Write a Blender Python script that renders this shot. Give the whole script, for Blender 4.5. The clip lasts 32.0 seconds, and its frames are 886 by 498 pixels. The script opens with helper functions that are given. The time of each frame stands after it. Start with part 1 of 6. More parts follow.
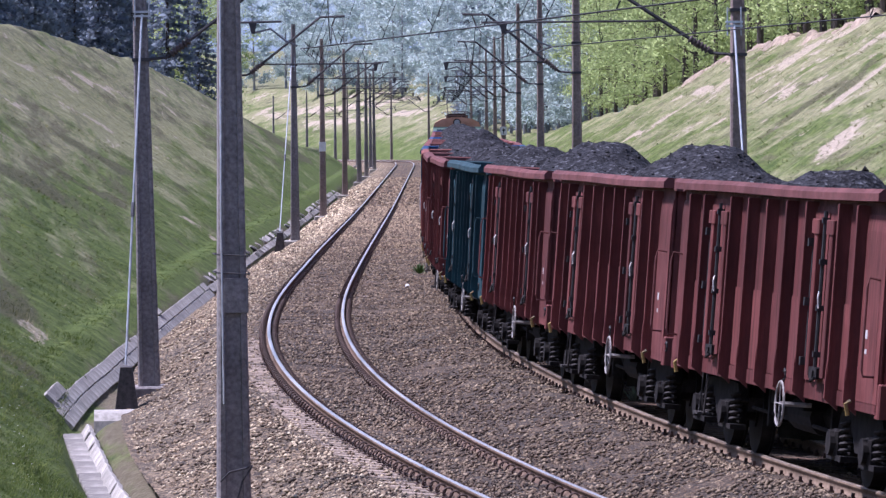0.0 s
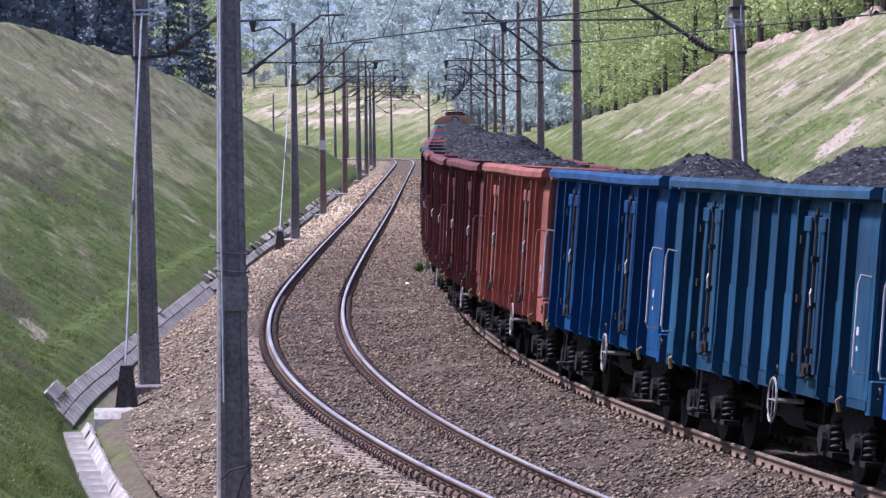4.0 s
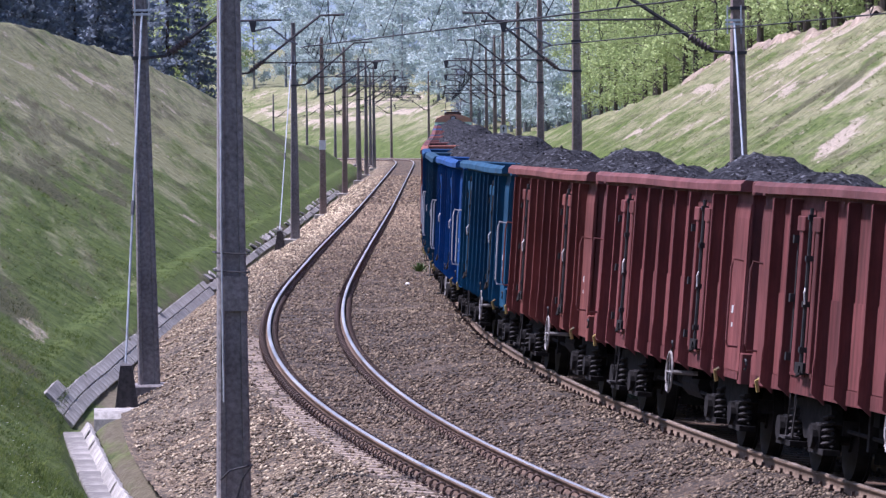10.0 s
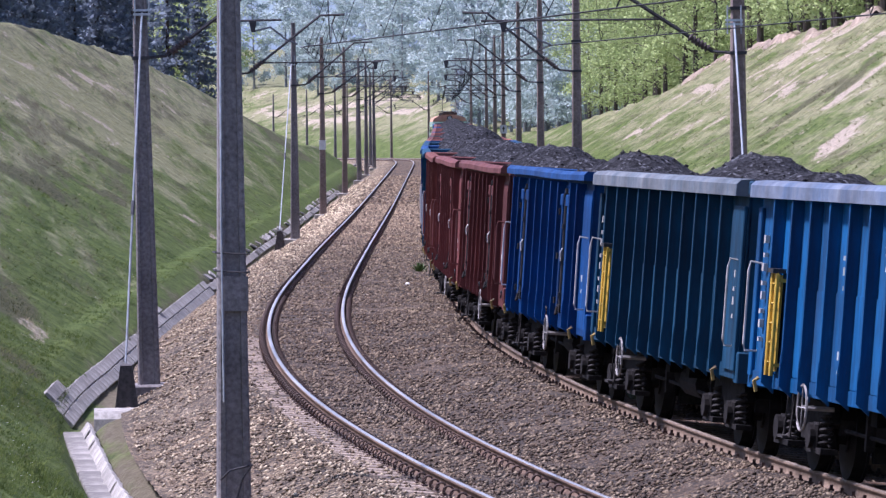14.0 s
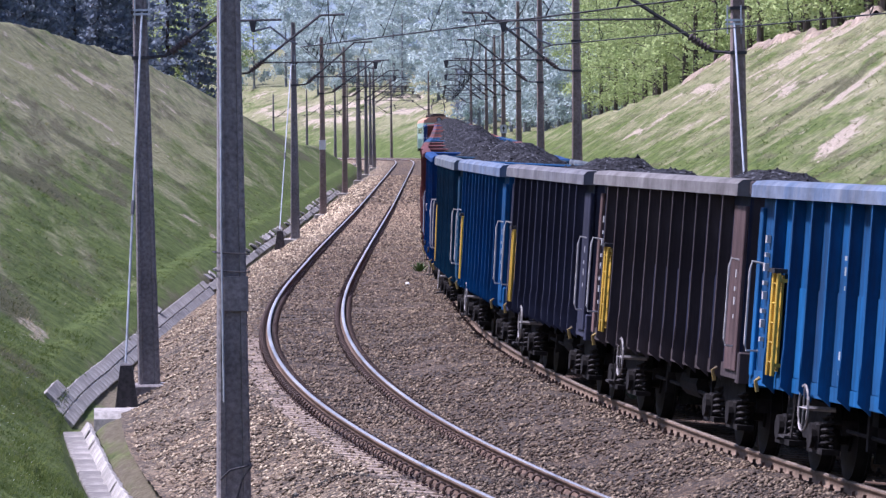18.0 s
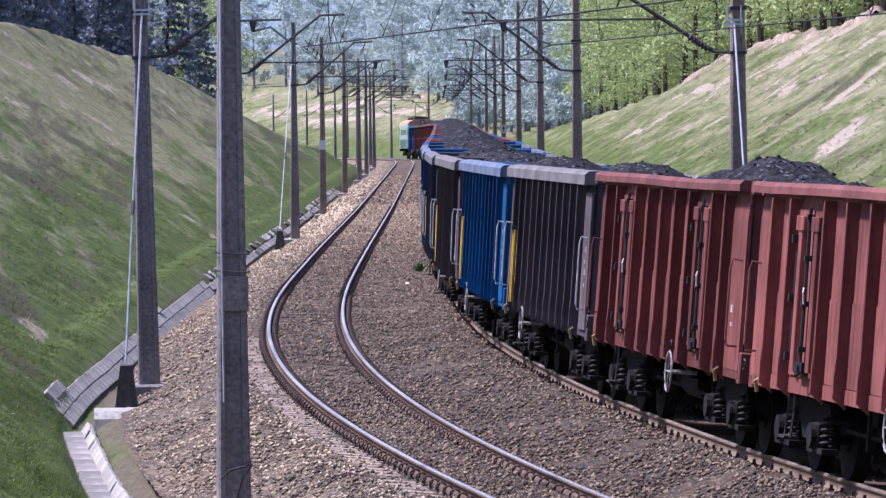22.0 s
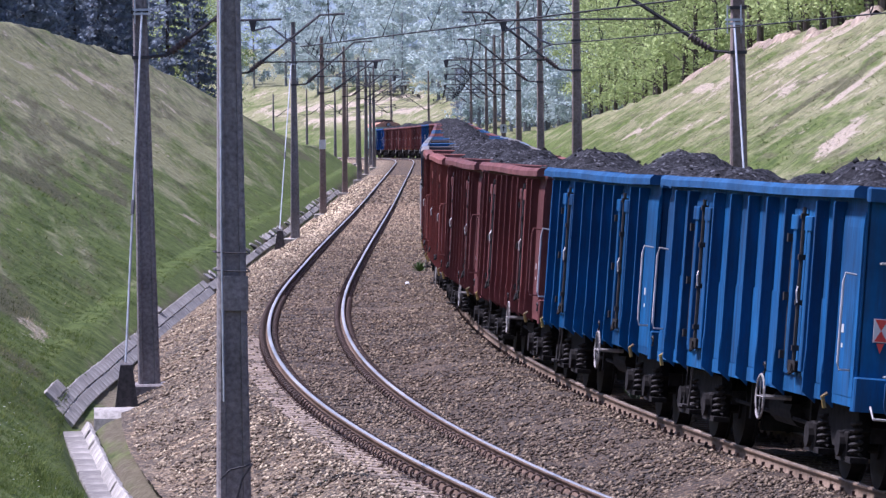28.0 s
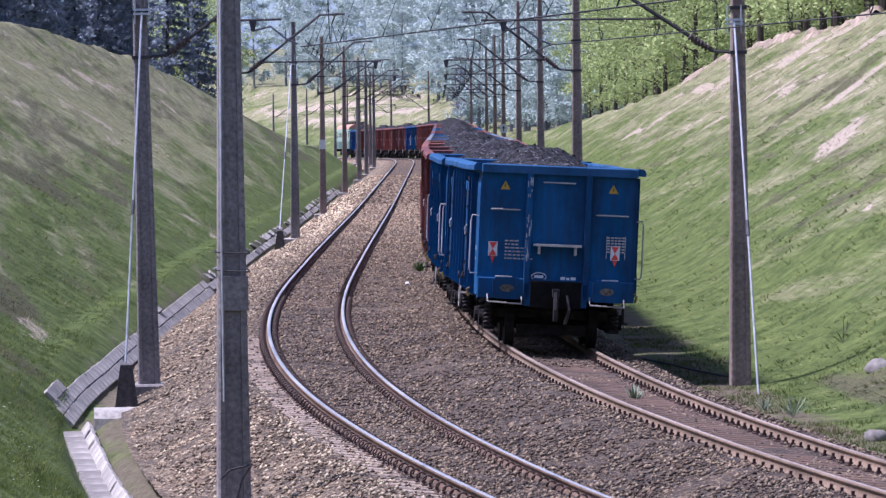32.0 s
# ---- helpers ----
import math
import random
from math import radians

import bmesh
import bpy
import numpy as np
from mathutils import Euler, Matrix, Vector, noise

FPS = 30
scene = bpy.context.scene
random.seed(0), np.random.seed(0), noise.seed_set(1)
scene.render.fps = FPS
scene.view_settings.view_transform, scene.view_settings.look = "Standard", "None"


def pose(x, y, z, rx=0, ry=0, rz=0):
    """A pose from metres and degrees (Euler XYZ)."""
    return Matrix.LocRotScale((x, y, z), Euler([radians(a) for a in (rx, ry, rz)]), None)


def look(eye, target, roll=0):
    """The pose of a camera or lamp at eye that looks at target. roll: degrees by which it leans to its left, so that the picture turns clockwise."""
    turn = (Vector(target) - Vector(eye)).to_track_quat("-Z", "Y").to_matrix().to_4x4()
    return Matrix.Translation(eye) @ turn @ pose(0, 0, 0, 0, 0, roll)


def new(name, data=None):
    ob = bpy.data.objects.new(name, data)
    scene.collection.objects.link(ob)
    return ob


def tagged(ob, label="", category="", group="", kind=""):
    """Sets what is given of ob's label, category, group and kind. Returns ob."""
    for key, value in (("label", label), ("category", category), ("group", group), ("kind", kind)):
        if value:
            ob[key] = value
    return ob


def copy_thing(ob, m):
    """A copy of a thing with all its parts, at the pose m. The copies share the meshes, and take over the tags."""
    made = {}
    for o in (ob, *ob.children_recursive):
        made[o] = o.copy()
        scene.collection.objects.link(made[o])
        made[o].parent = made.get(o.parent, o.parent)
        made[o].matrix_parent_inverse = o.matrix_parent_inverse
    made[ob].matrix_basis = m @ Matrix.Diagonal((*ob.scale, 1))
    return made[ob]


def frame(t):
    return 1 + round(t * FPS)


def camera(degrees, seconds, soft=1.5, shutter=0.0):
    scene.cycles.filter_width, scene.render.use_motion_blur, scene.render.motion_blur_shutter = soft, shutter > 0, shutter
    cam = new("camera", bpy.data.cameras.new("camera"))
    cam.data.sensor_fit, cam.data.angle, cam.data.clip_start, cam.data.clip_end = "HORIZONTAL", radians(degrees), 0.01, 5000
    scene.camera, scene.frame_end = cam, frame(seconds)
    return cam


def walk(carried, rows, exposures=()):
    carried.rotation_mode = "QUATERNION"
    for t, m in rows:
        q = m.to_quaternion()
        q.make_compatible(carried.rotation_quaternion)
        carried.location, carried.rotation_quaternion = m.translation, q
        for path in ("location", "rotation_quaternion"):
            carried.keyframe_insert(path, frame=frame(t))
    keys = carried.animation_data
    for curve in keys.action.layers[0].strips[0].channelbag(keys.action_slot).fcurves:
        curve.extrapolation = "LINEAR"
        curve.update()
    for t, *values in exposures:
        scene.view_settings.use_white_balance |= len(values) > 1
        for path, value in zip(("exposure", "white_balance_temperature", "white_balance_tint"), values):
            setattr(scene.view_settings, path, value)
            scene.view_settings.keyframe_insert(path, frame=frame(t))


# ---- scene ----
# ---------------------------------------------------------------- the line of the railway
EYE_Z = 6.06                      # the eye over the rails at s = 0
TRACK_GAP = 4.19                  # centre to centre
GAUGE = 1.507                     # between the middles of the rail heads
CANT = 0.1276
CURVE, EASE = 0.00244, 81.6       # near curve: curvature and length of its transition
FAR_S, FAR_EASE, FAR_CURVE = 300.7, 26.5, 1 / 2191.5
STEP = 0.5
S = np.arange(-240.0, 900.01, STEP)


def _line():
    k = np.where(S >= 30, -2.3e-6, np.where(S >= 0, -3e-5, np.where(S < -EASE, CURVE, CURVE * (-S / EASE))))
    k = k - np.where(S < FAR_S, 0, np.clip((S - FAR_S) / FAR_EASE, 0, 1)) * FAR_CURVE
    zero = int(np.argmin(abs(S)))
    th = np.concatenate([[0], np.cumsum((k[1:] + k[:-1]) / 2 * STEP)])
    th = th - th[zero] + 0.0011
    dx, dy = np.sin(th), np.cos(th)
    x = np.concatenate([[0], np.cumsum((dx[1:] + dx[:-1]) / 2 * STEP)])
    y = np.concatenate([[0], np.cumsum((dy[1:] + dy[:-1]) / 2 * STEP)])
    # falling ahead at 1.0, 1.4, 1.2 and 1.9 in a hundred
    slope = -0.00972 + 3.8e-5 * np.clip(S, -160, 0)
    for start, ease, grade in ((0, 30, -0.01402), (70, 60, -0.01188), (321.3, 60, -0.01869), (640, 60, 0.0)):
        w = np.clip((S - start) / ease, 0, 1)
        slope = slope * (1 - w) + grade * w
    z = np.concatenate([[0], np.cumsum((slope[1:] + slope[:-1]) / 2 * STEP)])
    return x - x[zero] + 1.114, y - y[zero] + 157.055, z - z[zero], th, np.clip(-S / EASE, 0, 1)


LX, LY, LZ, LT, LR = _line()


def line(s):
    """Middle of the right-hand track at s: x, y, rail height, heading, share of the cant."""
    return [np.interp(s, S, a) for a in (LX, LY, LZ, LT, LR)]


def place(s, u, h=0.0):
    """A point u metres to the right of the right-hand track, h over its rails, upright."""
    x, y, z, th, _ = line(s)
    return np.stack([x + np.cos(th) * u, y - np.sin(th) * u, z + h + 0 * np.asarray(u)], -1)


def on_track(s, u, h, gap=0.0):
    """The same, in the canted plane of the track that lies gap metres to the left."""
    x, y, z, th, r = line(s)
    a = -CANT * r / GAUGE
    uu, hh = u * np.cos(a) - h * np.sin(a) - gap, h * np.cos(a) + u * np.sin(a) + CANT * r / 2
    if not gap:
        uu = uu - 0.19 * np.clip((s + 65) / 65, 0, 1)      # the two tracks draw together past the curve
    return np.stack([x + np.cos(th) * uu, y - np.sin(th) * uu, z + hh], -1)


def vehicle_pose(s, pivot=4.5):
    """Pose of a vehicle on the right-hand track, its middle at s: y forwards, x to the right."""
    a, b = Vector(on_track(s - pivot, 0.0, 0.0)), Vector(on_track(s + pivot, 0.0, 0.0))
    side = Vector(on_track(s, 1.0, 0.0)) - Vector(on_track(s, -1.0, 0.0))
    fwd = (b - a).normalized()
    right = (side - fwd * side.dot(fwd)).normalized()
    up = right.cross(fwd)
    m = Matrix((right, fwd, up)).transposed().to_4x4()
    m.translation = (a + b) / 2
    return m


def upright_pose(s, u, h=0.0, turn=0.0):
    x, y, z = place(s, u, h)
    return pose(float(x), float(y), float(z), 0, 0, -math.degrees(float(line(s)[3])) + turn)


# ---------------------------------------------------------------- camera
cam = camera(8.849, 32.0, soft=1.4)
FOCUS = 10131.5


def aim(t, right, down):
    """The still camera on its stand, with the small tremble at the start of the clip."""
    return t, look((0, 0, EYE_Z), (-right / FOCUS, 1, EYE_Z + math.tan(-0.0361 + down / FOCUS)), -0.543)


walk(cam, [aim(0, 0, 4.0), aim(0.5, 0, 4.0), aim(1, 0, 1.3), aim(1.5, -1, 1.0), aim(2, -1, 2.0), aim(2.5, -1, 2.0), aim(3, -1, 1.2),
           aim(3.5, 0, 1.0), aim(5.5, 0, 0.5), aim(6, 0, 1.0), aim(7, 0, 2.2), aim(8, 0, 1.0), aim(14.5, 0, 1.0), aim(17, 0, 0.7),
           aim(23, 0, 0.7), aim(28, 0, 0), aim(32, 0, 0)],
     exposures=[(0, 0.76, 5480, 33), (32, 0.76, 5480, 33)])

# ---------------------------------------------------------------- light
SUN_AZ, SUN_EL = -88.0, 60.0     # degrees from +y to the right, and over the horizon
sun = new("sun", bpy.data.lights.new("sun", "SUN"))
sun.data.energy, sun.data.angle, sun.data.color = 4.5, radians(7.0), (1.0, 0.96, 0.90)
_a, _e = radians(SUN_AZ), radians(SUN_EL)
sun.matrix_world = look((math.sin(_a) * math.cos(_e) * 100, math.cos(_a) * math.cos(_e) * 100, math.sin(_e) * 100), (0, 0, 0))
world = bpy.data.worlds.new("sky")
scene.world = world
world.use_nodes = True
_n = world.node_tree.nodes
_sky = _n.new("ShaderNodeTexSky")
_sky.sky_type, _sky.sun_disc = "NISHITA", False
_sky.sun_elevation, _sky.sun_rotation = radians(SUN_EL), radians(SUN_AZ)
_sky.dust_density, _sky.air_density = 1.5, 1.0
_n["Background"].inputs["Strength"].default_value = 0.092
world.node_tree.links.new(_sky.outputs[0], _n["Background"].inputs["Color"])


# ---------------------------------------------------------------- building helpers
class Mesh:
    """Collects boxes, tubes and sheets into one mesh."""

    def __init__(self):
        self.v, self.f = [], []

    def add(self, verts, faces):
        n = len(self.v)
        self.v += [tuple(p) for p in verts]
        self.f += [tuple(i + n for i in q) for q in faces]
        return self

    def box(self, x0, x1, y0, y1, z0, z1, m=None):
        p = [(x, y, z) for x in (x0, x1) for y in (y0, y1) for z in (z0, z1)]
        if m is not None:
            p = [m @ Vector(q) for q in p]
        return self.add(p, [(0, 1, 3, 2), (4, 6, 7, 5), (0, 4, 5, 1), (2, 3, 7, 6), (0, 2, 6, 4), (1, 5, 7, 3)])

    def rim(self, x0, x1, y0, y1, z0, z1, b=0.01, m=None):
        """A box with its upright edges and top edges cut off by b."""
        ring = [(x0 + b, y0), (x1 - b, y0), (x1, y0 + b), (x1, y1 - b), (x1 - b, y1), (x0 + b, y1), (x0, y1 - b), (x0, y0 + b)]
        top = [(x0 + 2 * b, y0 + b), (x1 - 2 * b, y0 + b), (x1 - b, y0 + 2 * b), (x1 - b, y1 - 2 * b), (x1 - 2 * b, y1 - b),
               (x0 + 2 * b, y1 - b), (x0 + b, y1 - 2 * b), (x0 + b, y0 + 2 * b)]
        p = [(x, y, z0) for x, y in ring] + [(x, y, z1 - b) for x, y in ring] + [(x, y, z1) for x, y in top]
        if m is not None:
            p = [m @ Vector(q) for q in p]
        f = [tuple(range(7, -1, -1)), tuple(range(16, 24))]
        for k in (0, 8):
            f += [(k + i, k + (i + 1) % 8, k + 8 + (i + 1) % 8, k + 8 + i) for i in range(8)]
        return self.add(p, f)

    def tube(self, points, r, n=6, r2=None):
        """A round bar along the points."""
        pts = [Vector(p) for p in points]
        rings = []
        for i, p in enumerate(pts):
            d = (pts[min(i + 1, len(pts) - 1)] - pts[max(i - 1, 0)]).normalized()
            a = d.orthogonal().normalized() if abs(d.z) > 0.9 else Vector((0, 0, 1)).cross(d).normalized()
            b = d.cross(a)
            rr = r if r2 is None else r + (r2 - r) * i / (len(pts) - 1)
            rings.append([p + (a * math.cos(t) + b * math.sin(t)) * rr for t in [2 * math.pi * j / n for j in range(n)]])
        f = [tuple(range(n - 1, -1, -1)), tuple(len(pts) * n - n + j for j in range(n))]
        for i in range(len(pts) - 1):
            f += [(i * n + j, i * n + (j + 1) % n, i * n + n + (j + 1) % n, i * n + n + j) for j in range(n)]
        return self.add([q for g in rings for q in g], f)

    def turned(self, foot, way, profile, n=8):
        """A turned piece: rings of (distance, radius) along way."""
        a = way.orthogonal().normalized()
        b = way.cross(a)
        ring = [2 * math.pi * j / n for j in range(n)]
        v = [foot + way * t + (a * math.cos(q) + b * math.sin(q)) * r for t, r in profile for q in ring]
        f = [tuple(range(n - 1, -1, -1)), tuple(len(v) - n + j for j in range(n))]
        for i in range(len(profile) - 1):
            f += [(i * n + j, i * n + (j + 1) % n, i * n + n + (j + 1) % n, i * n + n + j) for j in range(n)]
        return self.add(v, f)

    def prism(self, outline, axis, a, b, m=None):
        """An outline of (p, q) swept from a to b along the axis x, y or z."""
        n = len(outline)
        put = {"x": lambda p, q, t: (t, p, q), "y": lambda p, q, t: (p, t, q), "z": lambda p, q, t: (p, q, t)}[axis]
        pts = [put(p, q, t) for t in (a, b) for p, q in outline]
        if m is not None:
            pts = [m @ Vector(q) for q in pts]
        return self.add(pts, [tuple(range(n - 1, -1, -1)), tuple(range(n, 2 * n))] + [(i, (i + 1) % n, n + (i + 1) % n, n + i) for i in range(n)])

    def disc(self, x0, x1, y, z, r, n=20):
        """A wheel-like disc with its axis along x."""
        return self.prism([(y + r * math.cos(2 * math.pi * j / n), z + r * math.sin(2 * math.pi * j / n)) for j in range(n)], "x", x0, x1)

    def data(self, name, material, smooth=False):
        me = bpy.data.meshes.new(name)
        me.from_pydata(self.v, [], self.f)
        if material:
            me.materials.append(material)
        if smooth:
            me.shade_smooth()
        bm = bmesh.new()
        bm.from_mesh(me)
        bmesh.ops.recalc_face_normals(bm, faces=bm.faces)
        bm.to_mesh(me)
        bm.free()
        return me


def part(name, mesh, material, parent, label="", smooth=False):
    ob = new(name, mesh.data(name, material, smooth) if isinstance(mesh, Mesh) else mesh)
    ob.parent = parent
    if label:
        ob["label"] = label
    return ob


def thing(name, label, category, group="", kind="", m=None):
    ob = new(name)
    ob.empty_display_size = 0.3
    if m is not None:
        ob.matrix_world = m
    return tagged(ob, label, category, group, kind)


def sheet(name, grid, material, uv=None, smooth=True, spots=None):
    """One mesh from a grid of points (rows, columns, 3)."""
    r, c = grid.shape[:2]
    i = np.arange(r * c).reshape(r, c)
    quads = np.stack([i[:-1, :-1], i[:-1, 1:], i[1:, 1:], i[1:, :-1]], -1).reshape(-1, 4)
    return raw_mesh(name, grid.reshape(-1, 3), quads, material, None if uv is None else uv.reshape(-1, 2), smooth, None if spots is None else spots.reshape(-1, 2))


def raw_mesh(name, verts, faces, material, uv=None, smooth=False, spots=None):
    """A mesh from arrays; all faces have as many corners."""
    n = faces.shape[1]
    me = bpy.data.meshes.new(name)
    me.vertices.add(len(verts))
    me.vertices.foreach_set("co", np.ascontiguousarray(verts, np.float32).ravel())
    me.loops.add(faces.size)
    me.loops.foreach_set("vertex_index", np.ascontiguousarray(faces, np.int32).ravel())
    me.polygons.add(len(faces))
    me.polygons.foreach_set("loop_start", np.arange(0, faces.size, n, dtype=np.int32))
    if uv is not None:
        me.uv_layers.new(name="plan").data.foreach_set("uv", np.ascontiguousarray(uv[faces.ravel()], np.float32).ravel())
    if spots is not None:
        me.uv_layers.new(name="spots").data.foreach_set("uv", np.ascontiguousarray(spots[faces.ravel()], np.float32).ravel())
    me.update(calc_edges=True)
    if material:
        me.materials.append(material)
    if smooth:
        me.shade_smooth()
    return me


# ---------------------------------------------------------------- materials
def node_material(name, rough=0.8, metal=0.0):
    m = bpy.data.materials.new(name)
    m.use_nodes = True
    b = m.node_tree.nodes["Principled BSDF"]
    b.inputs["Roughness"].default_value, b.inputs["Metallic"].default_value = rough, metal
    return m, m.node_tree.nodes, m.node_tree.links, b


def ramp_node(nodes, stops):
    r = nodes.new("ShaderNodeValToRGB")
    while len(r.color_ramp.elements) < len(stops):
        r.color_ramp.elements.new(0.5)
    for e, (at, col) in zip(r.color_ramp.elements, stops):
        e.position, e.color = at, (*col, 1)
    return r


def noise_node(nodes, links, source, scale, detail=4.0, rough=0.6, stretch=None):
    n = nodes.new("ShaderNodeTexNoise")
    n.inputs["Scale"].default_value, n.inputs["Detail"].default_value, n.inputs["Roughness"].default_value = scale, detail, rough
    if stretch:
        mp = nodes.new("ShaderNodeMapping")
        mp.inputs["Scale"].default_value = stretch
        links.new(source, mp.inputs["Vector"])
        source = mp.outputs[0]
    links.new(source, n.inputs["Vector"])
    return n


def mix_node(nodes, links, fac, a, b, mode="MIX"):
    m = nodes.new("ShaderNodeMix")
    m.data_type, m.blend_type = "RGBA", mode
    for sock, val in ((m.inputs["Factor"], fac), (m.inputs["A"], a), (m.inputs["B"], b)):
        if isinstance(val, (tuple, list)):
            sock.default_value = (*val, 1)
        elif isinstance(val, (int, float)):
            sock.default_value = val
        else:
            links.new(val, sock)
    return m.outputs["Result"]


def bump_node(nodes, links, bsdf, height, strength, distance):
    b = nodes.new("ShaderNodeBump")
    b.inputs["Strength"].default_value, b.inputs["Distance"].default_value = strength, distance
    links.new(height, b.inputs["Height"])
    links.new(b.outputs[0], bsdf.inputs["Normal"])


def speckled(name, dark, light, scale, rough=0.85, metal=0.0, bump=0.3, distance=0.01, big=0.35, stretch=None, gain=(0.35, 0.65), per_object=0.0, shine=0.5):
    """Two tones in a fine grain, with slow stains over it."""
    m, n, l, b = node_material(name, rough, metal)
    co = n.new("ShaderNodeTexCoord").outputs["Object"]
    b.inputs["Specular IOR Level"].default_value = shine
    fine = noise_node(n, l, co, scale, 5, 0.65, stretch)
    slow = noise_node(n, l, co, scale * 0.06, 3, 0.5)
    r = ramp_node(n, [(gain[0], dark), (gain[1], light)])
    l.new(fine.outputs["Fac"], r.inputs["Fac"])
    shade = ramp_node(n, [(0.3, (1 - big,) * 3), (0.7, (1 + big * 0.4,) * 3)])
    l.new(slow.outputs["Fac"], shade.inputs["Fac"])
    col = mix_node(n, l, 1.0, r.outputs["Color"], shade.outputs["Color"], "MULTIPLY")
    if per_object:
        info = n.new("ShaderNodeObjectInfo")
        tone = ramp_node(n, [(0.0, (1 - per_object,) * 3), (1.0, (1 + per_object,) * 3)])
        l.new(info.outputs["Random"], tone.inputs["Fac"])
        col = mix_node(n, l, 1.0, col, tone.outputs["Color"], "MULTIPLY")
    l.new(col, b.inputs["Base Color"])
    if bump:
        bump_node(n, l, b, fine.outputs["Fac"], bump, distance)
    return m


# ---------------------------------------------------------------- materials of the setting
def grass_colour(n, l):
    """Green and dry grass, dark heath and bare sand, by the plan of the banks."""
    plan = n.new("ShaderNodeUVMap")
    plan.uv_map = "plan"
    uv = plan.outputs[0]
    known = n.new("ShaderNodeUVMap")
    known.uv_map = "spots"
    spot = n.new("ShaderNodeSeparateXYZ")
    l.new(known.outputs[0], spot.inputs[0])
    # across the slope the patches lean with the fall of the bank
    skew = n.new("ShaderNodeMapping")
    skew.inputs["Rotation"].default_value = (0, 0, radians(5))
    l.new(uv, skew.inputs["Vector"])
    lean = skew.outputs[0]
    sep = n.new("ShaderNodeSeparateXYZ")
    l.new(uv, sep.inputs[0])
    fine = noise_node(n, l, uv, 1.0, 6, 0.8, (7.0, 8.0, 1))
    tuft = noise_node(n, l, uv, 1.0, 7, 0.78, (0.8, 1.3, 1))
    streak = noise_node(n, l, lean, 1.0, 7, 0.72, (0.06, 0.6, 1))
    heath = noise_node(n, l, lean, 1.0, 8, 0.76, (0.07, 0.75, 1))
    bare = noise_node(n, l, lean, 1.0, 8, 0.76, (0.10, 0.5, 1))

    def reach(lo, hi, a, c):
        """How far a spot lies from the middle of the line, as a share."""
        off = n.new("ShaderNodeMath")
        off.inputs[1].default_value = 2.4
        l.new(sep.outputs["Y"], off.inputs[0])
        ab = n.new("ShaderNodeMath")
        ab.operation = "ABSOLUTE"
        l.new(off.outputs[0], ab.inputs[0])
        mr = n.new("ShaderNodeMapRange")
        for key, val in (("From Min", lo), ("From Max", hi), ("To Min", a), ("To Max", c)):
            mr.inputs[key].default_value = val
        l.new(ab.outputs[0], mr.inputs["Value"])
        return mr.outputs[0]

    def plus(x, y):
        ad = n.new("ShaderNodeMath")
        l.new(x, ad.inputs[0])
        l.new(y, ad.inputs[1])
        return ad.outputs[0]

    def times(x, k, c=0.0):
        mu = n.new("ShaderNodeMath")
        mu.operation = "MULTIPLY_ADD"
        mu.inputs[1].default_value, mu.inputs[2].default_value = k, c
        l.new(x, mu.inputs[0])
        return mu.outputs[0]

    side = n.new("ShaderNodeMapRange")
    for key, val in (("From Min", -9.0), ("From Max", 5.0), ("To Min", 0.0), ("To Max", 1.0)):
        side.inputs[key].default_value = val
    l.new(sep.outputs["Y"], side.inputs["Value"])

    def lift(left, right):
        mr = n.new("ShaderNodeMapRange")
        mr.inputs["To Min"].default_value, mr.inputs["To Max"].default_value = left, right
        l.new(side.outputs[0], mr.inputs["Value"])
        return mr.outputs[0]

    green = ramp_node(n, [(0.34, (0.042, 0.068, 0.018)), (0.5, (0.088, 0.122, 0.034)), (0.68, (0.158, 0.198, 0.062))])
    l.new(tuft.outputs["Fac"], green.inputs["Fac"])
    dry = ramp_node(n, [(0.34, (0.142, 0.146, 0.076)), (0.5, (0.213, 0.217, 0.115)), (0.68, (0.33, 0.325, 0.19))])
    l.new(tuft.outputs["Fac"], dry.inputs["Fac"])
    pick = ramp_node(n, [(0.43, (0, 0, 0)), (0.58, (1, 1, 1))])
    l.new(plus(plus(streak.outputs["Fac"], reach(6.5, 15, -0.19, 0.03)), plus(lift(0.06, 0.022), times(spot.outputs["Y"], 0.36, -0.18))), pick.inputs["Fac"])
    col = mix_node(n, l, pick.outputs["Color"], green.outputs["Color"], dry.outputs["Color"])
    dark = ramp_node(n, [(0.53, (0, 0, 0)), (0.65, (0.72, 0.72, 0.72))])
    l.new(plus(plus(heath.outputs["Fac"], reach(6, 12, -0.1, 0.02)), plus(lift(0.045, -0.010), times(spot.outputs["Y"], -0.42, 0.21))), dark.inputs["Fac"])
    scrub = ramp_node(n, [(0.3, (0.045, 0.043, 0.026)), (0.7, (0.135, 0.12, 0.08))])
    l.new(fine.outputs["Fac"], scrub.inputs["Fac"])
    col = mix_node(n, l, dark.outputs["Color"], col, scrub.outputs["Color"])
    sand = ramp_node(n, [(0.575, (0, 0, 0)), (0.625, (0.95, 0.95, 0.95))])
    l.new(plus(plus(bare.outputs["Fac"], reach(7, 15, -0.08, 0.035)), plus(lift(-0.03, -0.022), times(spot.outputs["X"], 0.165))), sand.inputs["Fac"])
    grain = ramp_node(n, [(0.3, (0.25, 0.21, 0.15)), (0.7, (0.45, 0.40, 0.31))])
    l.new(fine.outputs["Fac"], grain.inputs["Fac"])
    col = mix_node(n, l, sand.outputs["Color"], col, grain.outputs["Color"])
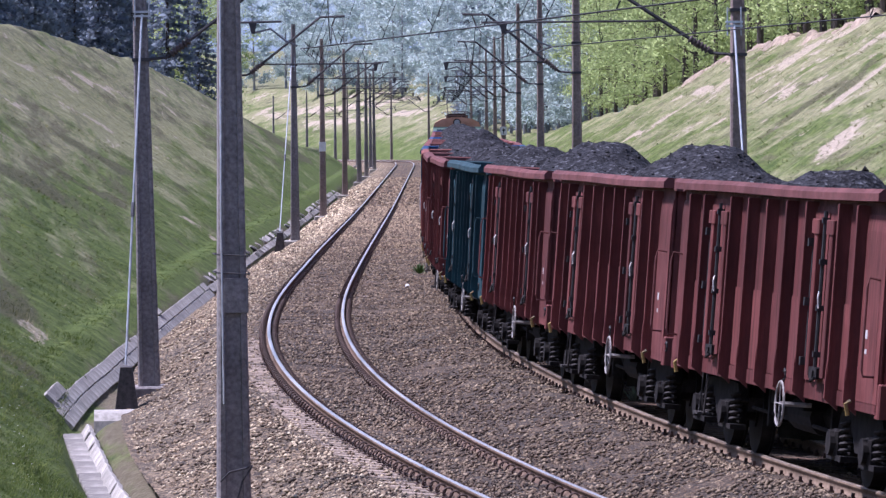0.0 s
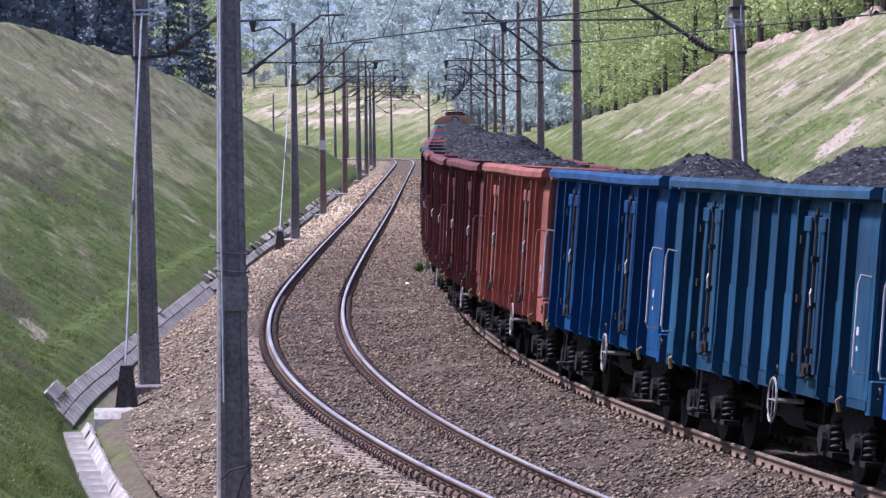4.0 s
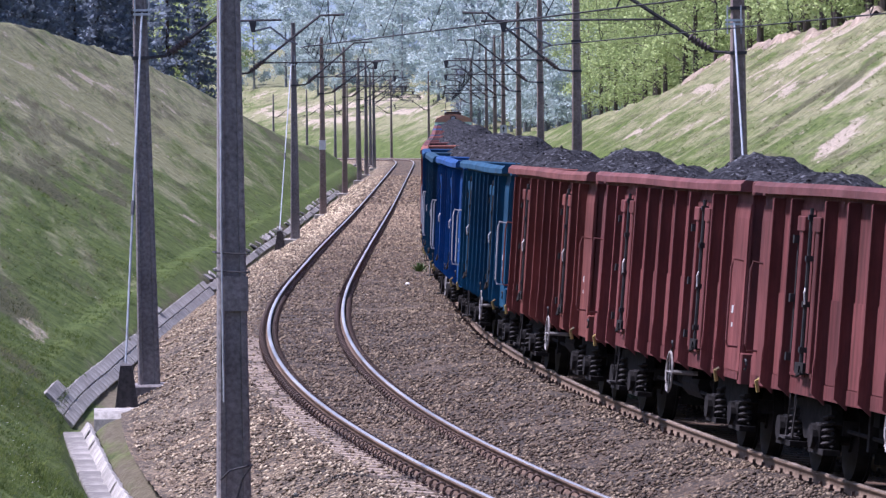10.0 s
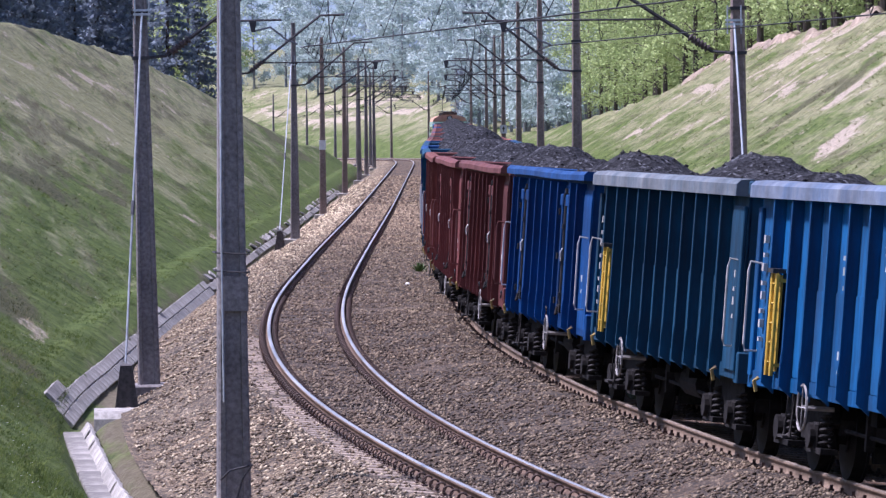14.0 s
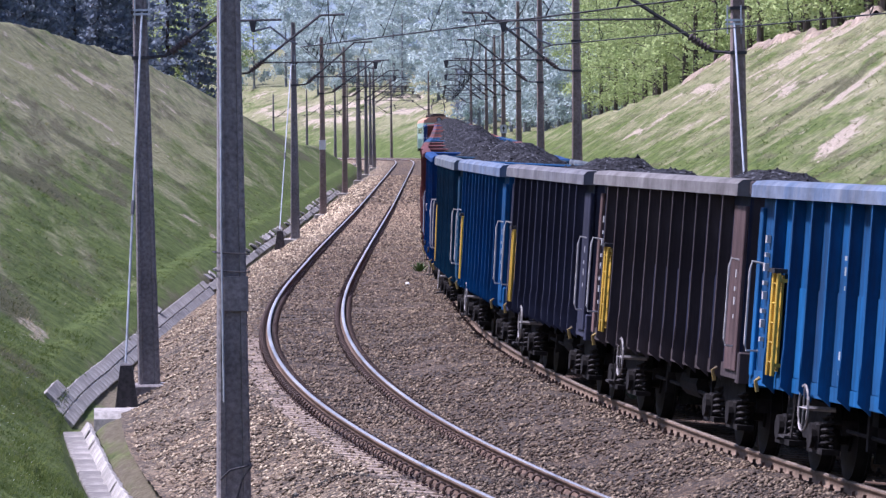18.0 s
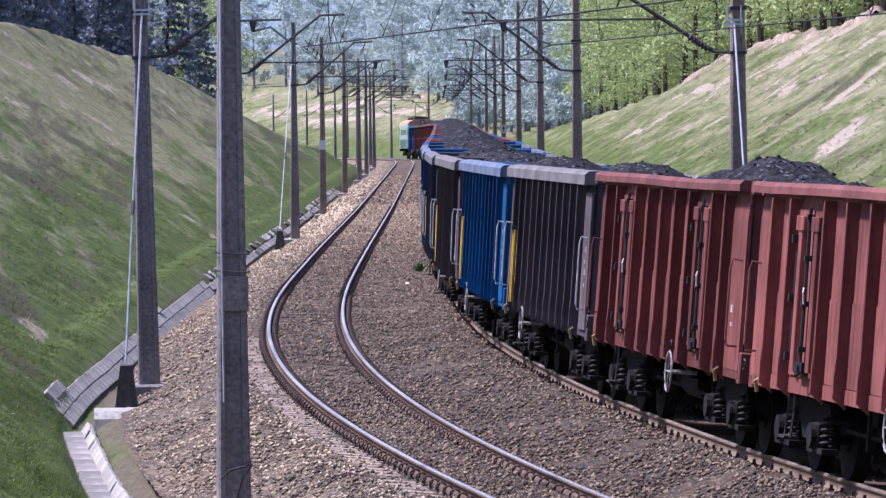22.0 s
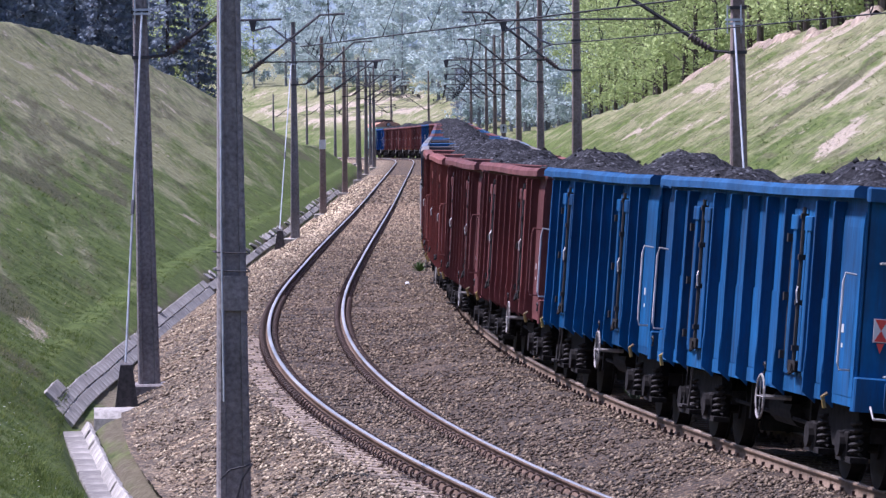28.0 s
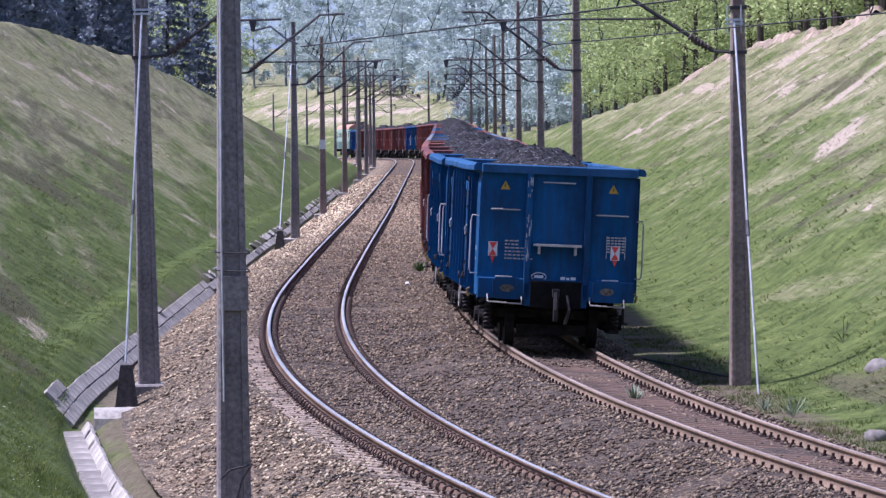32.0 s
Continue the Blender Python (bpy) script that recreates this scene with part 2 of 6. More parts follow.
    tone = ramp_node(n, [(0.38, (0.66, 0.66, 0.66)), (0.62, (1.28, 1.28, 1.28))])
    l.new(fine.outputs["Fac"], tone.inputs["Fac"])
    col = mix_node(n, l, 1.0, col, tone.outputs["Color"], "MULTIPLY")
    # bare brown soil right beside the ballast
    soil = ramp_node(n, [(0.35, (0.055, 0.042, 0.03)), (0.65, (0.20, 0.165, 0.125))])
    l.new(fine.outputs["Fac"], soil.inputs["Fac"])
    worn = ramp_node(n, [(0.52, (0, 0, 0)), (0.66, (0.85, 0.85, 0.85))])
    l.new(plus(streak.outputs["Fac"], reach(5.4, 6.5, 0.16, -0.2)), worn.inputs["Fac"])
    col = mix_node(n, l, worn.outputs["Color"], col, soil.outputs["Color"])
    # each bank is toned down slightly, the right one a touch redder
    rich = ramp_node(n, [(0.0, (0.94, 0.93, 0.93)), (1.0, (0.97, 0.93, 0.93))])
    l.new(side.outputs[0], rich.inputs["Fac"])
    return mix_node(n, l, 1.0, col, rich.outputs["Color"], "MULTIPLY"), tuft


def grass_material():
    m, n, l, b = node_material("grass_slope", 0.95)
    b.inputs["Specular IOR Level"].default_value = 0.1
    col, tuft = grass_colour(n, l)
    l.new(col, b.inputs["Base Color"])
    bump_node(n, l, b, tuft.outputs["Fac"], 0.7, 0.16)
    return m


def shoulder_tone(n, l, col):
    """Fresh pale stone on the outer shoulder, brown brake dust on and between the tracks."""
    uv = n.new("ShaderNodeUVMap").outputs[0]
    sep = n.new("ShaderNodeSeparateXYZ")
    l.new(uv, sep.inputs[0])
    ragged = noise_node(n, l, uv, 0.9, 5, 0.65)
    ad = n.new("ShaderNodeMath")
    l.new(sep.outputs["Y"], ad.inputs[0])
    l.new(ragged.outputs["Fac"], ad.inputs[1])
    # paler further along the line: cleaner stone, with distance haze put into its colour
    far_pale = n.new("ShaderNodeMapRange")
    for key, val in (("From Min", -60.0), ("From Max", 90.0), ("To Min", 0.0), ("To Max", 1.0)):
        far_pale.inputs[key].default_value = val
    l.new(sep.outputs["X"], far_pale.inputs["Value"])
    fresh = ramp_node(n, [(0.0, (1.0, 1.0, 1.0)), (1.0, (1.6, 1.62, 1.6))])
    l.new(far_pale.outputs[0], fresh.inputs["Fac"])
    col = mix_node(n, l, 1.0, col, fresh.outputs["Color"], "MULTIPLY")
    mr = n.new("ShaderNodeMapRange")
    mr.inputs["From Min"].default_value, mr.inputs["From Max"].default_value = -5.15, -4.4
    l.new(ad.outputs[0], mr.inputs["Value"])
    tone = ramp_node(n, [(0.0, (1.24, 1.23, 1.11)), (1.0, (0.66, 0.61, 0.535))])
    l.new(mr.outputs[0], tone.inputs["Fac"])
    return mix_node(n, l, 1.0, col, tone.outputs["Color"], "MULTIPLY")


def ballast_material():
    m, n, l, b = node_material("ballast_stone", 0.9)
    co = n.new("ShaderNodeTexCoord").outputs["Object"]
    v = n.new("ShaderNodeTexVoronoi")
    v.inputs["Scale"].default_value = 21.0
    l.new(co, v.inputs["Vector"])
    g = n.new("ShaderNodeSeparateColor")
    l.new(v.outputs["Color"], g.inputs[0])
    stone = ramp_node(n, [(0.0, (0.03, 0.023, 0.017)), (0.45, (0.118, 0.095, 0.070)), (1.0, (0.41, 0.352, 0.262))])
    l.new(g.outputs[0], stone.inputs["Fac"])
    edge = ramp_node(n, [(0.0, (1, 1, 1)), (0.6, (0.9, 0.9, 0.9)), (1.0, (0.25, 0.25, 0.25))])
    l.new(v.outputs["Distance"], edge.inputs["Fac"])
    col = mix_node(n, l, 1.0, stone.outputs["Color"], edge.outputs["Color"], "MULTIPLY")
    uv = n.new("ShaderNodeUVMap").outputs[0]
    slow = noise_node(n, l, uv, 0.35, 4, 0.6)
    rust = ramp_node(n, [(0.35, (0.85, 0.85, 0.88)), (0.65, (1.08, 0.97, 0.88))])
    l.new(slow.outputs["Fac"], rust.inputs["Fac"])
    col = mix_node(n, l, 1.0, col, rust.outputs["Color"], "MULTIPLY")
    # brake dust and oil darken the bed between the tracks
    dust = noise_node(n, l, uv, 0.6, 5, 0.7, (0.25, 1, 1))
    dirt = ramp_node(n, [(0.35, (0.62, 0.58, 0.55)), (0.65, (1.05, 1.02, 1.0))])
    l.new(dust.outputs["Fac"], dirt.inputs["Fac"])
    col = mix_node(n, l, 1.0, col, dirt.outputs["Color"], "MULTIPLY")
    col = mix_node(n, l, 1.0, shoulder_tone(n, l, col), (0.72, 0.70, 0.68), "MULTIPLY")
    l.new(col, b.inputs["Base Color"])
    bump_node(n, l, b, v.outputs["Distance"], 0.8, 0.045)
    return m


def stone_material():
    """Single stones: one tone each."""
    m, n, l, b = node_material("loose_stone", 0.88)
    geo = n.new("ShaderNodeNewGeometry")
    r = ramp_node(n, [(0.0, (0.04, 0.030, 0.022)), (0.5, (0.16, 0.122, 0.09)), (0.85, (0.33, 0.285, 0.215)), (1.0, (0.47, 0.42, 0.33))])
    l.new(geo.outputs["Random Per Island"], r.inputs["Fac"])
    co = n.new("ShaderNodeTexCoord").outputs["Object"]
    slow = noise_node(n, l, co, 0.4, 4, 0.6)
    t = ramp_node(n, [(0.35, (0.78, 0.74, 0.72)), (0.65, (1.1, 1.02, 0.95))])
    l.new(slow.outputs["Fac"], t.inputs["Fac"])
    col = mix_node(n, l, 1.0, r.outputs["Color"], t.outputs["Color"], "MULTIPLY")
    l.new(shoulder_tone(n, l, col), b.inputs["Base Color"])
    return m


GRASS, BALLAST, STONE = grass_material(), ballast_material(), stone_material()
CONCRETE = speckled("mast_concrete", (0.15, 0.13, 0.125), (0.29, 0.262, 0.25), 18.0, 0.9, 0, 0.5, 0.006, 0.3)
BROWN_CONCRETE = speckled("weathered_brown_concrete", (0.19, 0.14, 0.118), (0.33, 0.255, 0.22), 14.0, 0.9, 0, 0.5, 0.006, 0.3)
SLAB = speckled("drain_concrete", (0.25, 0.232, 0.20), (0.44, 0.41, 0.36), 10.0, 0.9, 0, 0.4, 0.006, 0.3, per_object=0.15)
DIRTY_SLAB = speckled("silted_concrete", (0.16, 0.145, 0.125), (0.31, 0.285, 0.25), 7.0, 0.9, 0, 0.4, 0.006, 0.4, per_object=0.15)
DARK_BLOCK = speckled("tarred_concrete", (0.05, 0.045, 0.045), (0.12, 0.105, 0.10), 12.0, 0.9, 0, 0.4, 0.006)
RAIL_SIDE = speckled("rusty_rail", (0.10, 0.064, 0.044), (0.20, 0.135, 0.095), 9.0, 0.85, 0.0, 0.3, 0.003, shine=0.2)
RAIL_TOP = speckled("polished_rail_head", (0.84, 0.76, 0.68), (0.97, 0.90, 0.82), 3.0, 0.34, 0.92, 0.0, stretch=(1, 1, 1))
DULL_TOP = speckled("worn_rail_head", (0.34, 0.26, 0.20), (0.46, 0.37, 0.295), 3.0, 0.5, 0.55, 0.0)
DUSTY_RAIL = speckled("dusty_rail", (0.155, 0.108, 0.072), (0.265, 0.19, 0.132), 9.0, 0.85, 0.0, 0.3, 0.003, shine=0.2)
SLEEPER = speckled("sleeper_concrete", (0.22, 0.17, 0.125), (0.41, 0.32, 0.245), 12.0, 0.9, 0, 0.4, 0.005, per_object=0.2)
WOOD = speckled("tarred_sleeper_wood", (0.040, 0.024, 0.016), (0.19, 0.118, 0.078), 22.0, 0.85, 0, 0.7, 0.012, stretch=(0.06, 1, 1), per_object=0.25)
CLIP = speckled("rusty_clip", (0.04, 0.026, 0.021), (0.105, 0.062, 0.048), 20.0, 0.7, 0.3, 0.0)
STEEL = speckled("galvanised_steel", (0.10, 0.10, 0.11), (0.20, 0.20, 0.215), 8.0, 0.6, 0.5, 0.0)
DARK_STEEL = speckled("dark_tube_steel", (0.03, 0.028, 0.03), (0.075, 0.07, 0.072), 8.0, 0.75, 0.1, 0.0)
PALE_STEEL = speckled("pale_zinc_steel", (0.42, 0.45, 0.48), (0.62, 0.65, 0.68), 8.0, 0.5, 0.4, 0.0)
INSULATOR = speckled("brown_insulator", (0.05, 0.035, 0.03), (0.11, 0.075, 0.065), 8.0, 0.65, 0.0, 0.0)
WIRE = speckled("wire_copper", (0.018, 0.018, 0.02), (0.035, 0.035, 0.037), 8.0, 0.8, 0.0, 0.0)
WHITE = speckled("white_paint", (0.66, 0.66, 0.66), (0.8, 0.8, 0.8), 6.0, 0.7, 0, 0.0)



def tuft_material():
    m, n, l, b = node_material("grass_blade", 0.8)
    b.inputs["Specular IOR Level"].default_value = 0.15
    base, _ = grass_colour(n, l)
    geo = n.new("ShaderNodeNewGeometry")
    r = ramp_node(n, [(0.0, (0.55, 0.62, 0.46)), (0.5, (0.80, 0.86, 0.72)), (0.8, (1.06, 1.04, 0.9)), (1.0, (1.4, 1.28, 1.12))])
    l.new(geo.outputs["Random Per Island"], r.inputs["Fac"])
    col = mix_node(n, l, 1.0, base, r.outputs["Color"], "MULTIPLY")
    l.new(col, b.inputs["Base Color"])
    tr = n.new("ShaderNodeBsdfTranslucent")
    l.new(col, tr.inputs["Color"])
    mix = n.new("ShaderNodeMixShader")
    mix.inputs[0].default_value = 0.5
    l.new(b.outputs[0], mix.inputs[1])
    l.new(tr.outputs[0], mix.inputs[2])
    l.new(mix.outputs[0], n["Material Output"].inputs["Surface"])
    return m


TUFT = tuft_material()
GREY_WEED = speckled("grey_weed_leaf", (0.16, 0.21, 0.13), (0.34, 0.40, 0.27), 9.0, 0.8, 0, 0.0)
WEED = speckled("weed_leaf", (0.05, 0.10, 0.02), (0.12, 0.20, 0.05), 9.0, 0.7, 0, 0.0)
# ---------------------------------------------------------------- the cutting
LEFT_S = [-240, -150, -132, -110, -60, 0, 65, 152, 180, 210, 239, 267, 288, 300, 312, 420, 900]
LEFT_H = [2.0, 2.0, 2.2, 5.0, 7.2, 7.9, 8.56, 9.38, 9.05, 8.62, 8.22, 6.67, 4.22, 2.6, 1.4, 1.2, 2.0]
RIGHT_S = [-240, -60, 0, 95, 117, 184, 205, 217, 250, 307, 372, 441, 500, 555, 607, 706, 900]
RIGHT_H = [6.0, 7.5, 8.0, 8.4, 8.12, 8.0, 7.16, 5.88, 4.67, 3.62, 2.63, 2.2, 3.8, 7.07, 8.95, 9.6, 9.0]


def wobble(s, u, scale, seed):
    return np.array([noise.noise(Vector((a * scale, b * scale, seed))) for a, b in zip(np.ravel(s), np.ravel(u))]).reshape(np.shape(s))


def left_crest(s):
    return np.interp(s, LEFT_S, LEFT_H)


def right_crest(s):
    return np.interp(s, RIGHT_S, RIGHT_H)


LEFT_TOE, RIGHT_TOE = -9.3, 4.6


def drain_middle(s):
    """Where the drain runs beside the track."""
    return np.interp(s, [-100, -85, -77, -70, -66, -62, -51, -42, -25, -10, 60, 230], [-8.0, -8.06, -8.14, -8.22, -8.30, -8.40, -8.14, -7.88, -7.66, -7.64, -7.75, -7.75])


def ground_height(s, u):
    """Height of the ground over the rails."""
    hl, hr = left_crest(s), right_crest(s) + 0.25 * np.sin(s * 0.21) * np.sin(s * 0.083 + 1) + 0.12 * np.sin(s * 0.9)
    low = 0.36 * np.clip(1 - (LEFT_TOE - u) / 6, 0, 1)
    left = np.minimum(-0.62 + low + (LEFT_TOE - u) / 1.5, hl + np.clip((LEFT_TOE - u - 1.5 * (hl + 1)) * 0.03, 0, 6))
    right = np.minimum(-0.62 + (u - RIGHT_TOE) / 1.5, hr + np.clip((u - RIGHT_TOE - 1.5 * (hr + 0.6)) * 0.03, 0, 6))
    round_toe = np.clip(1 - np.abs(u - RIGHT_TOE) / 1.5, 0, 1) ** 2 * 0.25
    right = right + round_toe
    mid = np.interp(u, [-6.2, 1.6, 2.6, 4.6], [-0.75, -0.7, -0.62, -0.62]) + np.where(u > 2, round_toe, 0)
    d = u - drain_middle(s)
    ditch = np.interp(d, [-1.1, -0.55, -0.40, -0.1, 0.3, 0.45, 0.8], [-0.26, -0.62, -0.72, -1.15, -1.15, -0.92, -0.78])
    mid = np.where(u < -6.4, ditch, mid)
    return np.where(u < LEFT_TOE, left, np.where(u > RIGHT_TOE, right, mid))


# bare sand, dark heath and a sunlit band painted as dry grass: s and u of both ends, half width along the line
SAND = [(-44.5, -9.65, -41, -9.75, 0.7), (-31, -9.5, -28.5, -9.7, 0.8), (-12, -11.6, -12, -9.8, 0.8), (17.5, -11.4, 17, -10.4, 1.5), (52, -10.4, 48, -9.4, 2.0), (91, -16.8, 97, -15.8, 2.0), (138, -19.8, 153, -18.7, 2.2),
        (103, -20.4, 107, -20.0, 1.6), (143, -16, 140, -15.1, 2.2), (101, 17.6, 112, 16.4, 5.0), (112, 16.4, 119, 14.6, 5.0)]
SAND += [(119, 14.8, 137, 14.2, 4.0), (137, 14.3, 172, 13.7, 4.0), (168, 11.2, 165.5, 12.6, 3.0), (173, 9.6, 162, 10.8, 2.5), (82.6, 11.8, 82, 13.6, 1.8), (34, 11.9, 40, 14.2, 1.8),
         (9, 10.0, 14.5, 11.8, 1.8), (98.5, 10.2, 96.5, 11, 2.0), (67, 15.1, 65, 16.2, 2.0), (640, 18, 740, 14, 14.0), (600, 15, 690, 12.8, 12.0), (-29, 8.2, -31, 8.6, 0.8), (-31.5, 7.3, -31.6, 8.4, 0.4)]
HEATH = [(-60, 4.55, -64.5, 4.5, 1.6), (-62.5, 5.0, -66, 4.7, 1.4), (-53.5, -9.65, -55, -9.5, 1.2), (-34, -10.5, -40, -10.2, 3.0), (-47, 3.6, -49, 3.9, 1.2), (31.5, -13.5, 34, -12.2, 2.0), (42, 12.7, 48, 14.3, 1.6), (-18.4, 7.2, -21.6, 9.4, 1.0), (1.6, 7.6, -0.4, 9.3, 0.9), (51, 11.1, 49, 12.7, 1.6), (60, -15.5, 62, -13.0, 2.5), (10, -15.5, 14, -12.5, 3.0), (292, -16, 266, -11.2, 9.0)]
SUN_BAND = [(97, -21, 103, -17, 14.0), (103, -17, 92, -12.5, 13.0), (150, -16, 130, -11.5, 10.0)]


def spots_at(ss, uu):
    """Share of bare sand; and from heath (0) over plain grass (0.5) to the sunlit band's dry grass (1)."""
    def near(rows, soft):
        best = np.zeros(np.shape(ss))
        for s0, u0, s1, u1, w in rows:
            a, b = np.array([s0 / w, u0 / 0.4]), np.array([s1 / w, u1 / 0.4])
            p = np.stack([ss / w, uu / 0.4], -1)
            t = np.clip(((p - a) @ (b - a)) / ((b - a) @ (b - a)), 0, 1)[..., None]
            best = np.maximum(best, np.clip((1.5 - np.linalg.norm(p - a - t * (b - a), axis=-1)) / soft, 0, 1))
        return best
    return np.stack([near(SAND, 0.9), 0.5 + 0.5 * near(SUN_BAND, 1.2) - 0.5 * near(HEATH, 0.9)], -1)


def build_ground():
    far = np.array([-1500., -700, -350, -200, -120, -80, -55, -42])
    cols = np.concatenate([far, np.arange(-34, -9.2, 0.6), [-9.3, -9.0, -8.75, -8.6, -8.45, -8.3, -8.15, -8.0, -7.85, -7.7, -7.55, -7.4, -7.2, -7.0, -6.8, -6.5, -6.2, -3, 1.6, 2.2, 2.6, 2.9, 3.2, 3.5, 3.8, 4.1, 4.4, 4.7, 5.0, 5.3, 5.6], np.arange(5.9, 30, 0.6),
                           [34, 42, 55, 80, 120, 200, 300, 380]])
    rows = np.concatenate([[-238, -200, -170], np.arange(-150, 260, 1.0), np.arange(260, 720, 3.0), np.arange(720, 900, 20.0)])
    ss, uu = np.meshgrid(rows, cols, indexing="ij")
    h = ground_height(ss, uu)
    slope = np.clip((np.abs(uu + 2.4) - 7.2) / 2.5, 0, 1)
    rough = wobble(ss, uu, 0.35, 3.1) * 0.16 + wobble(ss, uu, 0.09, 7.7) * 0.22 + wobble(ss, uu, 1.3, 1.7) * 0.06
    h = h + rough * slope
    x, y, z, th, _ = [a.reshape(ss.shape) for a in line(ss.ravel())]
    pts = np.stack([x + np.cos(th) * uu, y - np.sin(th) * uu, z + h], -1)
    # the last rows run on to the horizon
    ahead = pts[-1:] + np.array([np.sin(LT[-1]), np.cos(LT[-1]), 0]) * 3000
    behind = pts[:1] - np.array([np.sin(LT[0]), np.cos(LT[0]), 0]) * 1500
    pts = np.concatenate([behind, pts, ahead])
    uv = np.concatenate([np.stack([ss[:1] - 1500, uu[:1]], -1), np.stack([ss, uu], -1), np.stack([ss[-1:] + 3000, uu[-1:]], -1)])
    ob = new("ground", sheet("ground", pts, GRASS, uv, spots=spots_at(uv[..., 0], uv[..., 1])))
    tagged(ob, "grassy railway cutting with dry grass and bare sand", "ground", kind="structure")


build_ground()


# ---------------------------------------------------------------- ballast and tracks
def bed_height(s, u):
    """Top of the ballast over the low rail."""
    r = np.interp(s, S, LR)
    tilt = CANT * r / GAUGE
    one = CANT * r / 2 - (u + TRACK_GAP) * tilt
    two = CANT * r / 2 - u * tilt
    w = np.clip((u + 2.6) / 1.0, 0, 1)
    top = one * (1 - w) + two * w - 0.195
    drop_left = np.clip((-5.9 - u + 0.12 * np.sin(s * 1.7) * np.sin(s * 0.45)) / 1.55, 0, 1) * 0.8
    drop_right = np.clip((u - 1.55) / 0.9, 0, 1) * 0.66
    # between the rails of the left-hand track stones cover the sleepers
    near = np.clip((-44 - s) / 4, 0, 1)
    left_end = np.clip((-4.95 - u) / 0.12, 0, 1) * near
    inner = np.clip((0.66 - np.abs(u)) / 0.1, 0, 1)
    timbers = np.clip((-60 - s) / 3, 0, 1)
    cover = 0.045 * (1 - 0.72 * left_end) * (1 - (0.62 + 0.3 * timbers) * inner)
    return top + cover - drop_left - drop_right


def build_ballast():
    rows = np.concatenate([np.arange(-125, 60, 0.4), np.arange(60, 720, 2.0)])
    cols = np.concatenate([np.arange(-7.6, 2.6, 0.2)])
    ss, uu = np.meshgrid(rows, cols, indexing="ij")
    h = bed_height(ss, uu) + np.random.default_rng(4).normal(size=ss.shape) * 0.012 + wobble(ss, uu, 0.8, 5.5) * 0.03
    x, y, z, th, _ = [a.reshape(ss.shape) for a in line(ss.ravel())]
    pts = np.stack([x + np.cos(th) * uu, y - np.sin(th) * uu, z + h], -1)
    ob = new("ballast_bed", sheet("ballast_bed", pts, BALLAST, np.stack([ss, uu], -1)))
    tagged(ob, "grey-brown crushed stone track bed", "ballast", kind="structure")


build_ballast()


def build_stones(count=150000):
    """Loose stones on the bed, denser where it lies nearest."""
    rng = np.random.default_rng(11)
    s = -108 + 226 * rng.random(count) ** 2.3
    u = -7.5 + 9.8 * rng.random(count)
    far = rng.random(count) < 0.09
    s = np.where(far, 30 + 210 * rng.random(count), s)
    keep = (np.abs(np.abs(u + TRACK_GAP) - GAUGE / 2) > 0.12) & (np.abs(np.abs(u) - GAUGE / 2) > 0.12)
    # the ends of the near concrete sleepers lie bare
    keep &= ~((s < -40) & (u < -4.98) & (u > -5.55) & (rng.random(count) < 0.5))
    # between the rails of the right-hand track the timbers lie bare
    keep &= ~((s < 20) & (np.abs(u) < 0.6) & (rng.random(count) < 0.45 + 0.5 * np.sin(s * 0.9) * np.sin(s * 0.37)))
    keep &= ~((s < -60) & (u > -0.62) & (u < 0.25 + 0.15 * np.sin(s * 1.1)) & (rng.random(count) < 0.62 + 0.3 * np.sin(s * 0.8)))
    s, u = s[keep], u[keep]
    n = len(s)
    a = np.array([(1, 0, 0), (-1, 0, 0), (0, 1, 0), (0, -1, 0), (0, 0, 1), (0, 0, -0.6)], float)
    f = np.array([(0, 2, 4), (2, 1, 4), (1, 3, 4), (3, 0, 4), (2, 0, 5), (1, 2, 5), (3, 1, 5), (0, 3, 5)])
    size = (0.019 + 0.024 * rng.random(n) ** 2) * np.clip(1 + s / 120, 1, 2.2)
    v = a[None] * (1 + 0.45 * (rng.random((n, 6, 1)) - 0.3)) + 0.35 * (rng.random((n, 6, 3)) - 0.5)
    ang = rng.random(n) * 6.28
    ca, sa = np.cos(ang)[:, None], np.sin(ang)[:, None]
    v = np.stack([v[..., 0] * ca - v[..., 1] * sa, v[..., 0] * sa + v[..., 1] * ca, v[..., 2] * 0.72], -1) * size[:, None, None]
    c = place(s, u, 0)
    c[:, 2] += bed_height(s, u) + 0.012
    v = (v + c[:, None, :]).reshape(-1, 3)
    faces = (f[None] + 6 * np.arange(n)[:, None, None]).reshape(-1, 3)
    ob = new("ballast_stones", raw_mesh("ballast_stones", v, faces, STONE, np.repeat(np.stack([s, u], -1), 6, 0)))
    tagged(ob, "loose crushed ballast stones on the track bed", "stones", kind="stuff")


build_stones()


